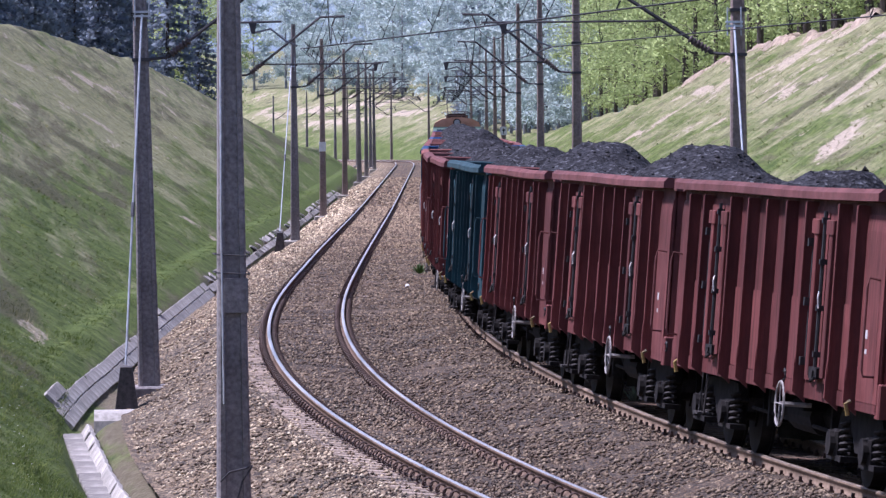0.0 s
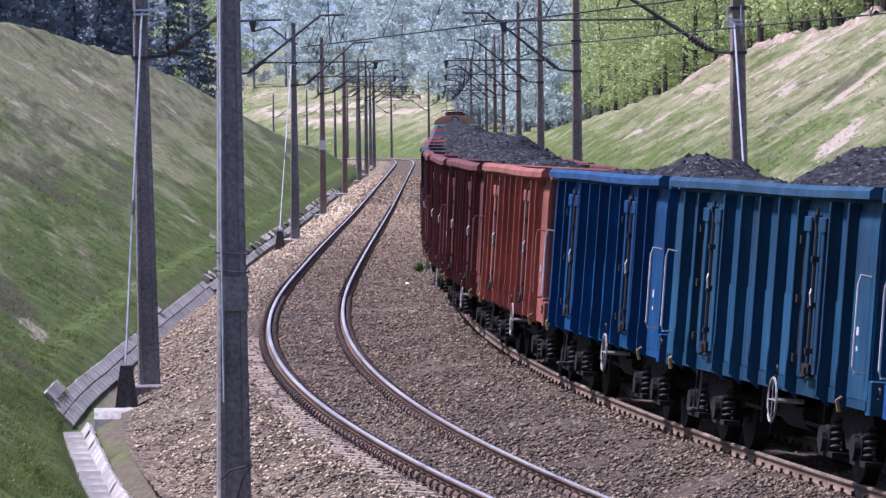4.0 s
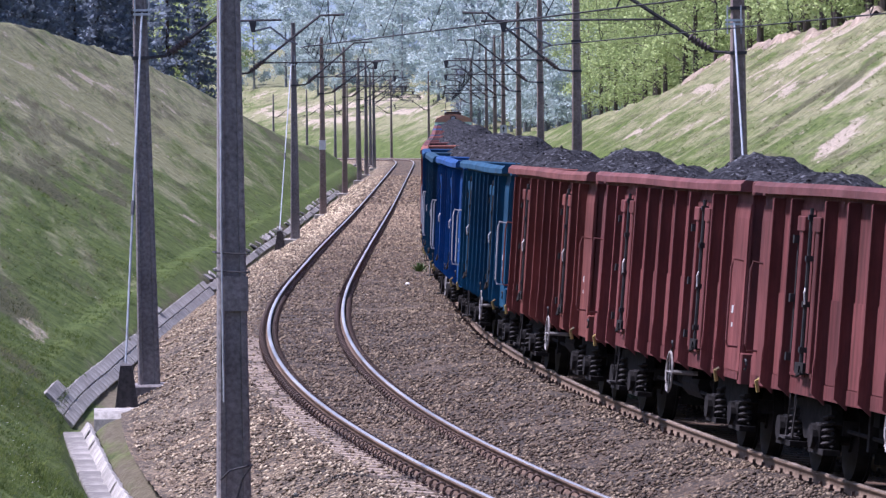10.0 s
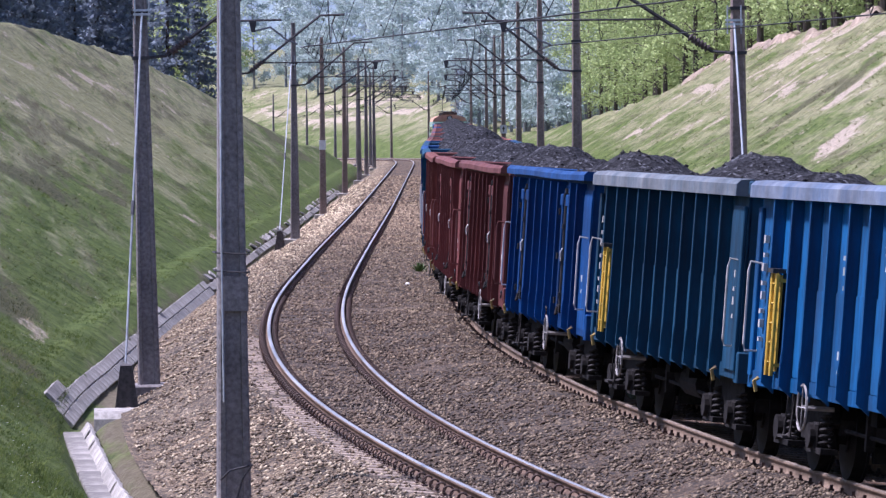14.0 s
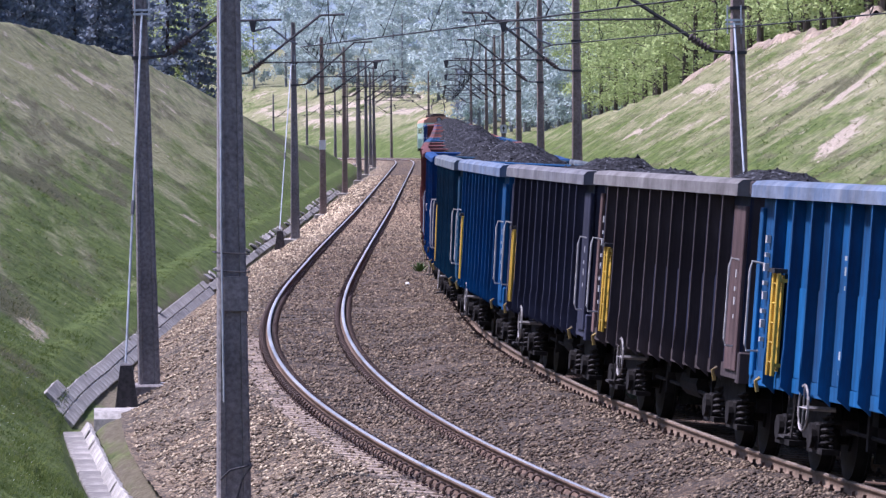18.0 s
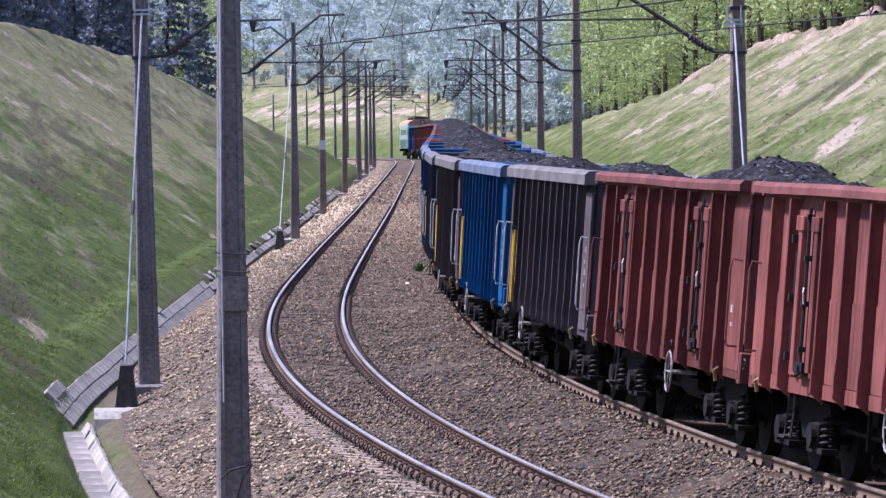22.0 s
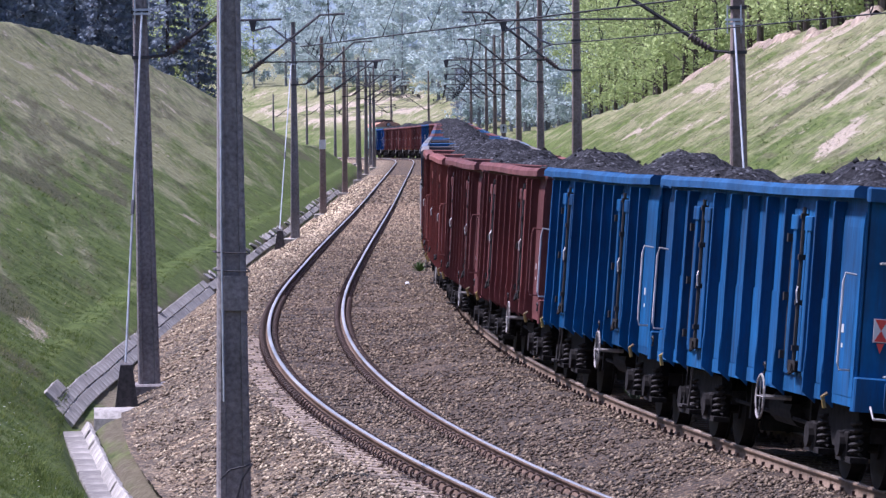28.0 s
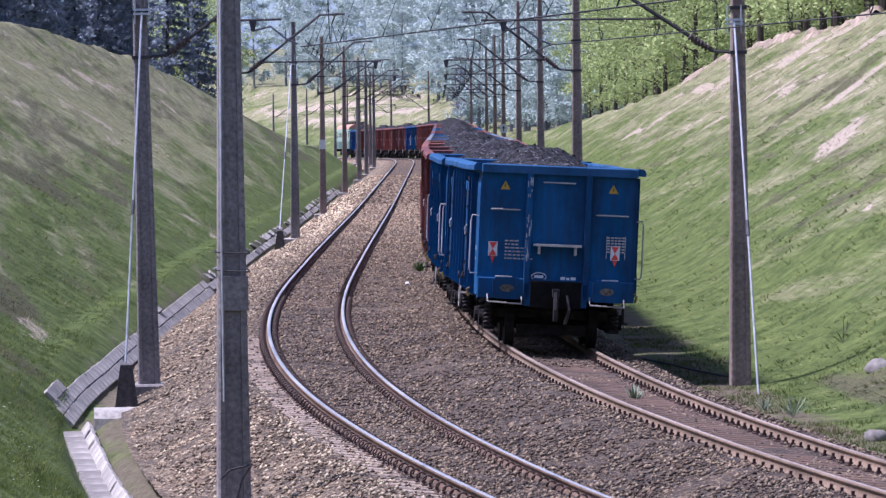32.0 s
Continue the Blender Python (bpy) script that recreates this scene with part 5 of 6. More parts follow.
        part("step", Mesh().tube([(x * 1.36, yy - 0.16, 0.95), (x * 1.38, yy - 0.16, 0.42), (x * 1.38, yy + 0.16, 0.42), (x * 1.36, yy + 0.16, 0.95)], 0.018, 5).box(
            min(x * 1.30, x * 1.46), max(x * 1.30, x * 1.46), yy - 0.16, yy + 0.16, 0.40, 0.43), SPRING, th, "bent steel footstep")


def marks(th, rows, out):
    """Unreadable white lettering, as short bars on the side."""
    for y, z, w, h in rows:
        m = Mesh()
        n = max(2, int(h / 0.16))
        for j in range(n):
            m.box(-SKIN - out, -SKIN - 0.008, y - w / 2, y - w / 2 + w * (0.5 + 0.3 * ((j * 7) % 3) / 2), z + j * 0.16, z + j * 0.16 + 0.05 + 0.04 * (j % 2))
        part("lettering", m, GREY_BAR, th, "faded white lettering")["kind"] = "stuff"


def door_wagon():
    th = thing("open_wagon", "open coal wagon", "wagon", "wagons of the coal train")
    wagon_common(th, 1.0, 0.13, 0.155, -1.45)
    rib = rib_mesh()
    for x in (-1, 1):
        for y in (0.0, 1.2, -1.2, 2.37, -2.37, 4.22, -4.22, 5.24, -5.24):
            ob = part("rib", rib, None, th)
            ob.matrix_local = pose(x * SKIN, y, 0, 0, 0, 0 if x > 0 else 180)
        for y in (-3.295, 3.295):
            door_parts(th, x, y)
        for k in (-1, 1):
            a, b = sorted((x * SKIN, x * (SKIN + 0.025)))
            p = sorted((k * 5.27, k * (HALF - 0.01)))
            part("corner_panel", Mesh().prism([(a, 1.0), (b, 1.0), (b, 2.78), ((a + b) / 2, 2.95), (a, 2.95)] if x > 0 else [(b, 1.0), (b, 2.95), ((a + b) / 2, 2.95), (a, 2.78), (a, 1.0)], "y", p[0], p[1]), PAINT, th)
        a, b = sorted((x * SKIN, x * (SKIN + 0.012)))
        for p, q in ((-2.34, -1.23), (-1.17, -0.03), (0.03, 1.17), (1.23, 2.34), (-5.21, -4.25), (4.25, 5.21)):
            part("lower_plate", Mesh().box(a, b, p, q, 1.07, 1.98), PAINT, th)
    marks(th, [(0.30, 1.35, 0.22, 0.9), (-0.95, 1.25, 0.18, 0.5), (1.45, 1.7, 0.2, 0.3), (-5.6, 1.5, 0.2, 0.25)], 0.029)
    for y, z in ((-1.9, 1.12), (6.1, 1.12)):
        part("tie_ring", Mesh().tube([(-SKIN - 0.155, y + 0.06 * math.cos(t), z + 0.06 * math.sin(t)) for t in np.linspace(0.5, 5.2, 8)], 0.013, 4), BLACK, th)
    return th


def ladder_wagon():
    th = thing("ribbed_open_wagon", "ribbed open coal wagon", "wagon", "wagons of the coal train")
    wagon_common(th, 0.0, 0.19, 0.165, 2.9)
    rib = rib_mesh(0.02)
    for x in (-1, 1):
        for j in range(11):
            ob = part("rib", rib, None, th)
            ob.matrix_local = pose(x * SKIN, (5.05 - 1.02 * j) * -x, 0, 0, 0, 0 if x > 0 else 180)
        for k in (-1, 1):
            a, b = sorted((x * SKIN, x * (SKIN + 0.05)))
            p = sorted((k * (5.55 if k * x > 0 else 6.2), k * (HALF - 0.01)))
            part("corner_panel", Mesh().rim(a, b, p[0], p[1], 1.0, 2.92, 0.01), PAINT, th)
        a, b = sorted((x * SKIN, x * (SKIN + 0.012)))
        for j in range(10):
            y = (5.05 - 1.02 * j) * -x
            p, q = sorted((y, y + 1.02 * x))
            part("lower_plate", Mesh().box(a, b, p + 0.03, q - 0.03, 1.07, 2.06), PAINT, th)
        # yellow ladder
        yy = 4.80 * -x
        stiles = Mesh()
        for d in (-0.13, 0.13):
            stiles.rim(min(x * 1.46, x * 1.50), max(x * 1.46, x * 1.50), yy + d - 0.037, yy + d + 0.037, 1.05, 2.2, 0.008)
            for z in (1.15, 2.1):
                stiles.box(min(x * 1.36, x * 1.47), max(x * 1.36, x * 1.47), yy + d - 0.012, yy + d + 0.012, z, z + 0.04)
        lad = part("ladder", stiles, YELLOW, th, "yellow-painted steel ladder")
        for z in np.arange(1.2, 2.2, 0.22):
            part("rung", Mesh().tube([(x * 1.48, yy - 0.13, z), (x * 1.48, yy + 0.13, z)], 0.012, 5), YELLOW, lad)
        part("ladder_back", Mesh().box(min(x * 1.405, x * 1.43), max(x * 1.405, x * 1.43), yy - 0.1, yy + 0.1, 1.1, 2.18), YELLOW, lad)
        part("ladder_head", Mesh().box(min(x * 1.39, x * 1.54), max(x * 1.39, x * 1.54), yy - 0.16, yy + 0.16, 2.2, 2.25), BLACK, lad, "black ladder head")
    marks(th, [(1.45, 2.1, 0.2, 0.6), (-0.6, 2.35, 0.16, 0.3), (1.45, 1.2, 0.2, 0.4), (5.9, 1.4, 0.14, 1.3), (-6.0, 1.6, 0.14, 0.7)], 0.055)
    return th


BLUE, BRIGHT, TEAL, DEEP = (0.001, 0.080, 0.215, 1), (0.001, 0.062, 0.22, 1), (0.003, 0.062, 0.125, 1), (0.002, 0.058, 0.16, 1)
CRIMSON, MAROON, RUST, SOOT, BROWNISH, NAVY = (0.245, 0.078, 0.062, 1), (0.175, 0.054, 0.049, 1), (0.36, 0.125, 0.085, 1), (0.125, 0.104, 0.108, 1), (0.070, 0.055, 0.055, 1), (0.038, 0.042, 0.070, 1)
PAINTS = {"B": (BLUE, "blue"), "V": (BRIGHT, "bright blue"), "T": (TEAL, "dark teal"), "D": (DEEP, "deep blue"), "C": (CRIMSON, "red-brown"), "M": (MAROON, "maroon"),
          "R": (RUST, "rust-red"), "S": (SOOT, "sooty black"), "K": (BROWNISH, "brown-black"), "N": (NAVY, "dark navy"), "G": ((0.014, 0.052, 0.066, 1), "grey-teal")}
# from the last wagon forwards: side doors (d) or ladders (l), paint, shape of the load
LOADS = "dB1 dB2 dM1 dM3 dC2 dC1 lS4 lB4 lK4 lN3 lB5 lT2 dV1 dM2 dM2 dC2 dT1 dV0 dT0 dD1 dR5 dM3 dM0 dM0 dG2 dM1 dM2 dC3 dD0 dM1 dC2 dM1 dM3 dC0 dB2 dV1 dM3 dM0 dC1 dM2 dM0 dM1 dV1".split()


def coal_data(kind):
    """A load of coal: humps along the wagon, each variant its own."""
    humps = [[(0.4, 1.05, 3.6), (-3.2, 0.6, 2.2)], [(3.0, 0.55, 1.8), (-0.5, 0.8, 2.6), (-4.0, 0.4, 1.6)], [(1.0, 0.85, 3.0), (-3.8, 0.6, 1.7)],
             [(3.4, 0.65, 1.6), (-3.0, 0.5, 2.2)], [(0.2, 0.45, 2.6)], [(2.0, 0.1, 3.0), (-4.0, 0.25, 1.6)]][kind]
    ys, xs = np.linspace(-HALF + 0.06, HALF - 0.06, 110), np.linspace(-SKIN + 0.05, SKIN - 0.05, 26)
    yy, xx = np.meshgrid(ys, xs, indexing="ij")
    z = np.full(yy.shape, 2.75 if kind < 4 else 2.5)
    for y0, h, w in humps:
        top = h + (0.48 if kind < 4 else 0.62)
        cone = 1 - np.sqrt(((yy - y0) / w) ** 2 + (xx / 1.75) ** 2)
        z = np.maximum(z, 2.66 + 0.66 * top * np.clip(cone * 1.25, 0, 1) ** 1.0)
    edge = np.clip((SKIN - np.abs(xx)) / 0.35, 0, 1) * np.clip((HALF - np.abs(yy)) / 0.4, 0, 1)
    z = 2.55 + (z - 2.55) * (0.35 + 0.65 * edge)
    z = z + wobble(yy, xx, 1.4, 3 + kind) * 0.07 * edge + wobble(yy, xx, 4.0, 9 + kind) * 0.035 + np.random.default_rng(kind).normal(size=z.shape) * 0.016
    return sheet("coal_load", np.stack([xx, yy, z], -1), COAL, None, False)


def lump_data(kind, heap, count=520):
    """Single lumps lying on a heap of coal."""
    rng = np.random.default_rng(40 + kind)
    co = np.zeros(len(heap.vertices) * 3, np.float32)
    heap.vertices.foreach_get("co", co)
    c = co.reshape(-1, 3)[rng.integers(0, len(heap.vertices), count)]
    a = np.array([(1, 0, 0), (-1, 0, 0), (0, 1, 0), (0, -1, 0), (0, 0, 1), (0, 0, -0.6)], float)
    f = np.array([(0, 2, 4), (2, 1, 4), (1, 3, 4), (3, 0, 4), (2, 0, 5), (1, 2, 5), (3, 1, 5), (0, 3, 5)])
    size = 0.02 + 0.03 * rng.random(count) ** 3
    v = (a[None] + 0.5 * (rng.random((count, 6, 3)) - 0.5)) * size[:, None, None] + c[:, None]
    return raw_mesh("loose_coal", v.reshape(-1, 3), (f[None] + 6 * np.arange(count)[:, None, None]).reshape(-1, 3), COAL_LUMP)


TRAIN = []


def build_train():
    proto = {"d": door_wagon(), "l": ladder_wagon()}
    coal = [coal_data(k) for k in range(6)]
    lumps = [lump_data(k, me) for k, me in enumerate(coal)]
    used = set()
    at, before = -377.16, 0.0
    for i, (kind, paint, load) in enumerate(LOADS):
        colour, words = PAINTS[paint]
        tone = random.Random(i * 17).uniform(0.82, 1.2)
        fade = random.Random(i * 31).uniform(0.0, 0.008)
        colour = tuple(c * tone + fade for c in colour[:3]) + (1,)
        th = proto[kind] if kind not in used else copy_thing(proto[kind], Matrix())
        used.add(kind)
        tagged(th, "%s-painted steel coal wagon %s, soiled" % (words, "with side doors" if kind == "d" else "with yellow ladders"))
        for o in th.children_recursive:
            if o.type == "MESH":
                o.color = (0.55, 0.55, 0.56, 1) if paint in "BVTD" and o.name.startswith("grab_rail") else colour
                # sooty wagons: recess shade painted navy on the sheets between worn brown-grey posts
                if paint in "SKN" and o.name.startswith(("side_wall", "lower_plate")):
                    o.color = (0.020, 0.024, 0.048, 1)
                if paint in "SK" and o.name.startswith("corner_panel"):
                    o.color = (0.17, 0.135, 0.13, 1) if paint == "S" else (0.16, 0.105, 0.095, 1)
        heap = new("coal_load", coal[int(load)])
        tagged(heap, "heaped black coal lying in an open wagon", "coal", "coal loads of the train")
        part("loose_coal", lumps[int(load)], None, heap, "loose lumps of coal")["kind"] = "stuff"
        at += before + (PITCH[kind] / 2 if i else 0)
        before = PITCH[kind] / 2
        TRAIN.append((th, at, 4.3))
        TRAIN.append((heap, at, 4.3))


build_train()


def dress_last_wagon():
    """Signs, steps and warning plates on the rear wall of the last wagon."""
    th = TRAIN[0][0]
    wall = [o for o in th.children if o.name.startswith("end_wall")][1]
    y = -HALF
    for x, z, w in ((0.0, 2.92, 0.55), (-0.93, 2.42, 0.5), (0.95, 2.38, 0.55), (-0.92, 1.24, 0.28), (0.95, 1.24, 0.28)):
        part("end_handle", Mesh().tube([(x - w / 2, y, z), (x - w / 2, y - 0.06, z), (x + w / 2, y - 0.06, z), (x + w / 2, y, z)], 0.014, 5), GREY_BAR, wall, "pale steel handle")
    part("end_step", Mesh().box(-0.42, 0.42, y - 0.22, y - 0.02, 1.80, 1.84).box(-0.34, -0.30, y - 0.16, y, 1.66, 1.80).box(0.30, 0.34, y - 0.16, y, 1.66, 1.80), GREY_BAR, wall, "pale steel step plate")
    for x in (-0.95, 0.95):
        a = Mesh().prism([(x - 0.085, 2.77), (x + 0.085, 2.77), (x, 2.92)], "y", y - 0.012, y - 0.002)
        part("warning_plate", a, YELLOW, wall, "yellow triangular warning plate")
        part("flash", Mesh().prism([(x - 0.02, 2.78), (x + 0.02, 2.83), (x - 0.005, 2.83), (x + 0.015, 2.89), (x - 0.025, 2.83), (x, 2.825)], "y", y - 0.018, y - 0.013), BLACK, wall)
        zc = 1.72
        dx = -0.18 if x < 0 else 0.07
        sign = part("tail_sign", Mesh().box(x + dx - 0.08, x + dx + 0.08, y - 0.03, y - 0.015, zc - 0.125, zc + 0.125), WHITE, wall, "red and white tail sign plate")
        for a, b, c in (((-0.07, 0.115), (0.07, 0.115), (0, 0)), ((-0.07, -0.115), (0.07, -0.115), (0, 0)), ((-0.04, -0.135), (0.04, -0.135), (0, -0.24))):
            part("red_triangle", Mesh().prism([(x + dx + px, zc + pz) for px, pz in (a, b, c)], "y", y - 0.036, y - 0.031), RED, wall)
    bars = Mesh()
    rng = random.Random(12)
    for j in range(6):
        at = -0.92
        while at < -0.92 + (0.24 if j < 2 else 0.42):
            w = rng.uniform(0.03, 0.09)
            bars.box(at, at + w, y - 0.012, y - 0.002, 1.86 - j * 0.062, 1.885 - j * 0.062)
            at += w + 0.02
    part("lettering", bars, GREY_BAR, wall, "small white lettering")["kind"] = "stuff"
    grid = Mesh()
    for j in range(6):
        for k in range(5):
            grid.box(0.88 + k * 0.064, 0.925 + k * 0.064, y - 0.012, y - 0.002, 1.98 - j * 0.05, 2.005 - j * 0.05)
    for k in (0.865, 1.19):
        grid.box(k, k + 0.01, y - 0.011, y - 0.003, 1.62, 2.02)
    part("chart", grid, GREY_BAR, wall, "white lettered chart")["kind"] = "stuff"
    part("oval_plate", Mesh().tube([(-0.3 + 0.13 * math.cos(a), y - 0.01, 1.26 + 0.07 * math.sin(a)) for a in np.linspace(0, 2 * math.pi, 17)], 0.01, 4).box(-0.38, -0.22, y - 0.012, y - 0.002, 1.235, 1.285), WHITE, wall, "white oval emblem")
    part("lettering", Mesh().box(0.08, 0.16, y - 0.012, y - 0.002, 1.21, 1.27).box(0.18, 0.24, y - 0.012, y - 0.002, 1.21, 1.26).box(0.26, 0.35, y - 0.012, y - 0.002, 1.21, 1.27), WHITE, wall)
    for x in (-0.875, 0.875):
        part("buffer_face", Mesh().prism([(x + 0.125 * math.cos(t), 1.05 + 0.065 * math.sin(t)) for t in np.linspace(0, 5.76, 12)], "y", y - 0.446, y - 0.441), GREASE, wall, "greasy worn buffer face")
    # bare scratches on one post
    scratch = Mesh()
    rng = random.Random(4)
    for j in range(26):
        z = rng.uniform(1.5, 3.0)
        k = -0.52 + rng.uniform(-0.05, 0.04)
        scratch.box(k, k + rng.uniform(0.006, 0.02), y - 0.1125, y - 0.1105, z, z + rng.uniform(0.02, 0.16))
    part("scratches", scratch, GREY_BAR, wall, "pale scratches in the paint")["kind"] = "stuff"
    for x in (-0.9, 0.9):
        part("shunter_step", Mesh().tube([(x - 0.3, y - 0.1, 0.92), (x - 0.3, y - 0.3, 0.80), (x + 0.3, y - 0.3, 0.78), (x + 0.3, y - 0.1, 0.9)], 0.014, 5), GREY_BAR, wall, "bent steel rail under the buffer")


dress_last_wagon()


def spray_sooty_wagon():
    """Old spray paint between the front stanchions of the sooty black ladder wagon."""
    th = TRAIN[12][0]
    rng = random.Random(8)
    for colour, words, z0, z1, count in ((WORN_BAR, "faded white spray paint", 1.1, 1.95, 26), (RED, "faded red spray paint", 1.15, 2.0, 9)):
        m = Mesh()
        for j in range(count):
            y = (3.45, 2.45, 1.42)[j % 3] + rng.uniform(-0.32, 0.3)
            z = rng.uniform(z0, z1)
            d = 0.0285 if colour is RED else 0.0265
            m.box(-SKIN - d, -SKIN - 0.008, y, y + rng.uniform(0.03, 0.16), z, z + rng.choice((0.04, 0.06, rng.uniform(0.1, 0.4))))
        part("graffiti", m, colour, th, words)["kind"] = "stuff"


spray_sooty_wagon()


# ---------------------------------------------------------------- the electric locomotive at the head
MINT = speckled("mint_green_paint", (0.26, 0.40, 0.30), (0.36, 0.50, 0.39), 2.0, 0.5, 0, 0.0, big=0.2)
DARK_GREEN = speckled("dark_green_paint", (0.05, 0.12, 0.09), (0.08, 0.17, 0.12), 2.0, 0.5, 0, 0.0)
ROOF_PAINT = speckled("orange_brown_roof", (0.50, 0.24, 0.14), (0.64, 0.34, 0.22), 2.0, 0.7, 0, 0.0, big=0.3)
GLASS, _gn, _gl, _gb = node_material("dark_window_glass", 0.08)
_gb.inputs["Base Color"].default_value = (0.03, 0.045, 0.05, 1)
LAMP_GLASS = speckled("headlamp_glass", (0.35, 0.36, 0.36), (0.5, 0.5, 0.5), 8.0, 0.15, 0, 0.0)


def build_locomotive():
    th = thing("electric_locomotive", "mint green electric locomotive with an orange-brown roof", "locomotive")
    body = Mesh()
    # body with raked cab ends
    side = [(-9.0, 1.05), (9.0, 1.05), (9.05, 2.2), (8.7, 3.45), (-8.7, 3.45), (-9.05, 2.2)]
    body.prism(side, "x", -1.48, 1.48)
    body_ob = part("body", body, MINT, th)
    band = Mesh()
    for x in (-1, 1):
        a, b = sorted((x * 1.478, x * 1.492))
        band.box(a, b, -8.95, 8.95, 1.1, 1.95)
    part("lower_band", band, DARK_GREEN, body_ob, "dark green lower band")
    roof = Mesh()
    prof = [(-1.48, 3.45), (-1.36, 3.72), (-0.9, 3.95), (-0.3, 4.04), (0.3, 4.04), (0.9, 3.95), (1.36, 3.72), (1.48, 3.45)]
    roof.prism(prof, "y", -8.72, 8.72)
    roof_ob = part("roof", roof, ROOF_PAINT, th, "rounded orange-brown roof")
    for x, y0, y1 in ((0, -5.8, -3.6), (0, -2.6, -0.4), (0, 0.6, 2.6), (0, 3.6, 5.8)):
        part("roof_box", Mesh().rim(-0.55, 0.55, y0, y1, 4.0, 4.28, 0.04), BOGIE, roof_ob)
    for k in (-1, 1):
        y = k * 9.0
        for x in (-0.7, 0.7):
            m = Mesh()
            a = (k * 8.99, 2.35)
            b = (k * 8.72, 3.3)
            m.add([(x - 0.56, a[0] + k * 0.03, a[1]), (x + 0.56, a[0] + k * 0.03, a[1]), (x + 0.56, b[0] + k * 0.03, b[1]), (x - 0.56, b[0] + k * 0.03, b[1]),
                   (x - 0.56, a[0] - k * 0.05, a[1]), (x + 0.56, a[0] - k * 0.05, a[1]), (x + 0.56, b[0] - k * 0.05, b[1]), (x - 0.56, b[0] - k * 0.05, b[1])],
                  [(0, 1, 2, 3), (7, 6, 5, 4), (0, 4, 5, 1), (1, 5, 6, 2), (2, 6, 7, 3), (3, 7, 4, 0)])
            part("windscreen", m, GLASS, body_ob, "dark cab window")
        q = sorted((y - k * 0.3, y - k * 0.05))
        part("roof_headlamp", Mesh().prism([(0.24 * math.cos(a), 3.72 + 0.24 * math.sin(a)) for a in np.linspace(0, 5.98, 20)], "y", q[0] - 0.1 * (k > 0) * 0, q[1]), BOGIE, roof_ob, "round headlamp housing")
        q = sorted((y - k * 0.06, y - k * 0.03))
        part("lamp_glass", Mesh().prism([(0.17 * math.cos(a), 3.72 + 0.17 * math.sin(a)) for a in np.linspace(0, 5.98, 20)], "y", q[0], q[1]), LAMP_GLASS, roof_ob, "pale headlamp glass")
        for x in (-1.0, 1.0):
            q = sorted((y, y + k * 0.06))
            part("lower_lamp", Mesh().prism([(x + 0.13 * math.cos(a), 1.6 + 0.13 * math.sin(a)) for a in np.linspace(0, 5.8, 12)], "y", q[0], q[1]), LAMP_GLASS, body_ob, "round lower lamp")
            q = sorted((y, y + k * 0.5))
            part("buffer", Mesh().prism([(x * 0.875 + 0.1 * math.cos(a), 1.05 + 0.1 * math.sin(a)) for a in np.linspace(0, 5.8, 12)], "y", q[0], q[1]).prism(
                [(x * 0.875 + 0.23 * math.cos(a), 1.05 + 0.2 * math.sin(a)) for a in np.linspace(0, 5.8, 12)], "y", q[1] - 0.05 if k > 0 else q[0], q[1] if k > 0 else q[0] + 0.05), BOGIE, body_ob, "round buffer")
        q = sorted((y, y + k * 0.14))
        part("buffer_beam", Mesh().rim(-1.45, 1.45, q[0], q[1], 0.75, 1.1, 0.02), BOGIE, body_ob)
    for x in (-1, 1):
        a, b = sorted((x * 1.475, x * 1.5))
        for y in np.arange(-5.5, 5.6, 1.57):
            part("side_window", Mesh().rim(a, b, y - 0.45, y + 0.45, 2.45, 3.0, 0.01), GLASS, body_ob)
        for k in (-1, 1):
            part("cab_window", Mesh().rim(a, b, k * 8.1 - 0.4, k * 8.1 + 0.4, 2.35, 3.15, 0.01), GLASS, body_ob)
            part("cab_door", Mesh().rim(a, b, k * 7.0 - 0.35, k * 7.0 + 0.35, 1.15, 3.2, 0.01), MINT, body_ob)
            part("cab_handrail", Mesh().tube([(x * 1.55, k * 6.55, 1.2), (x * 1.55, k * 6.55, 2.6)], 0.02, 5), GREY_BAR, body_ob)
    for k in (-1, 1):
        y = 5.1 * k
        frame = Mesh()
        for x in (-1, 1):
            a, b = sorted((x * 1.0, x * 1.16))
            frame.prism([(y - 2.6, 0.55), (y - 2.4, 0.85), (y + 2.4, 0.85), (y + 2.6, 0.55), (y + 1.2, 0.45), (y - 1.2, 0.45)], "x", a, b)
        bogie = part("bogie", frame, BOGIE, th, "black three-axle bogie")
        for d in (-1.75, 0, 1.75):
            ax = part("wheelset", wheelset_data(), None, bogie)
            ax.location = (0, y + d, 0.46)
            for x in (-1, 1):
                part("axle_box", Mesh().rim(min(x * 1.0, x * 1.25), max(x * 1.0, x * 1.25), y + d - 0.2, y + d + 0.2, 0.3, 0.65, 0.03), BOGIE, bogie)
    # pantographs: the rear one is up
    for y, up in ((-6.9, 1.45), (6.9, 0.12)):
        p = part("pantograph", Mesh().box(-0.7, 0.7, y - 0.7, y - 0.6, 4.1, 4.18).box(-0.7, 0.7, y + 0.6, y + 0.7, 4.1, 4.18).box(-0.62, -0.55, y - 0.7, y + 0.7, 4.1, 4.16).box(0.55, 0.62, y - 0.7, y + 0.7, 4.1, 4.16), DARK_STEEL, th, "steel pantograph")
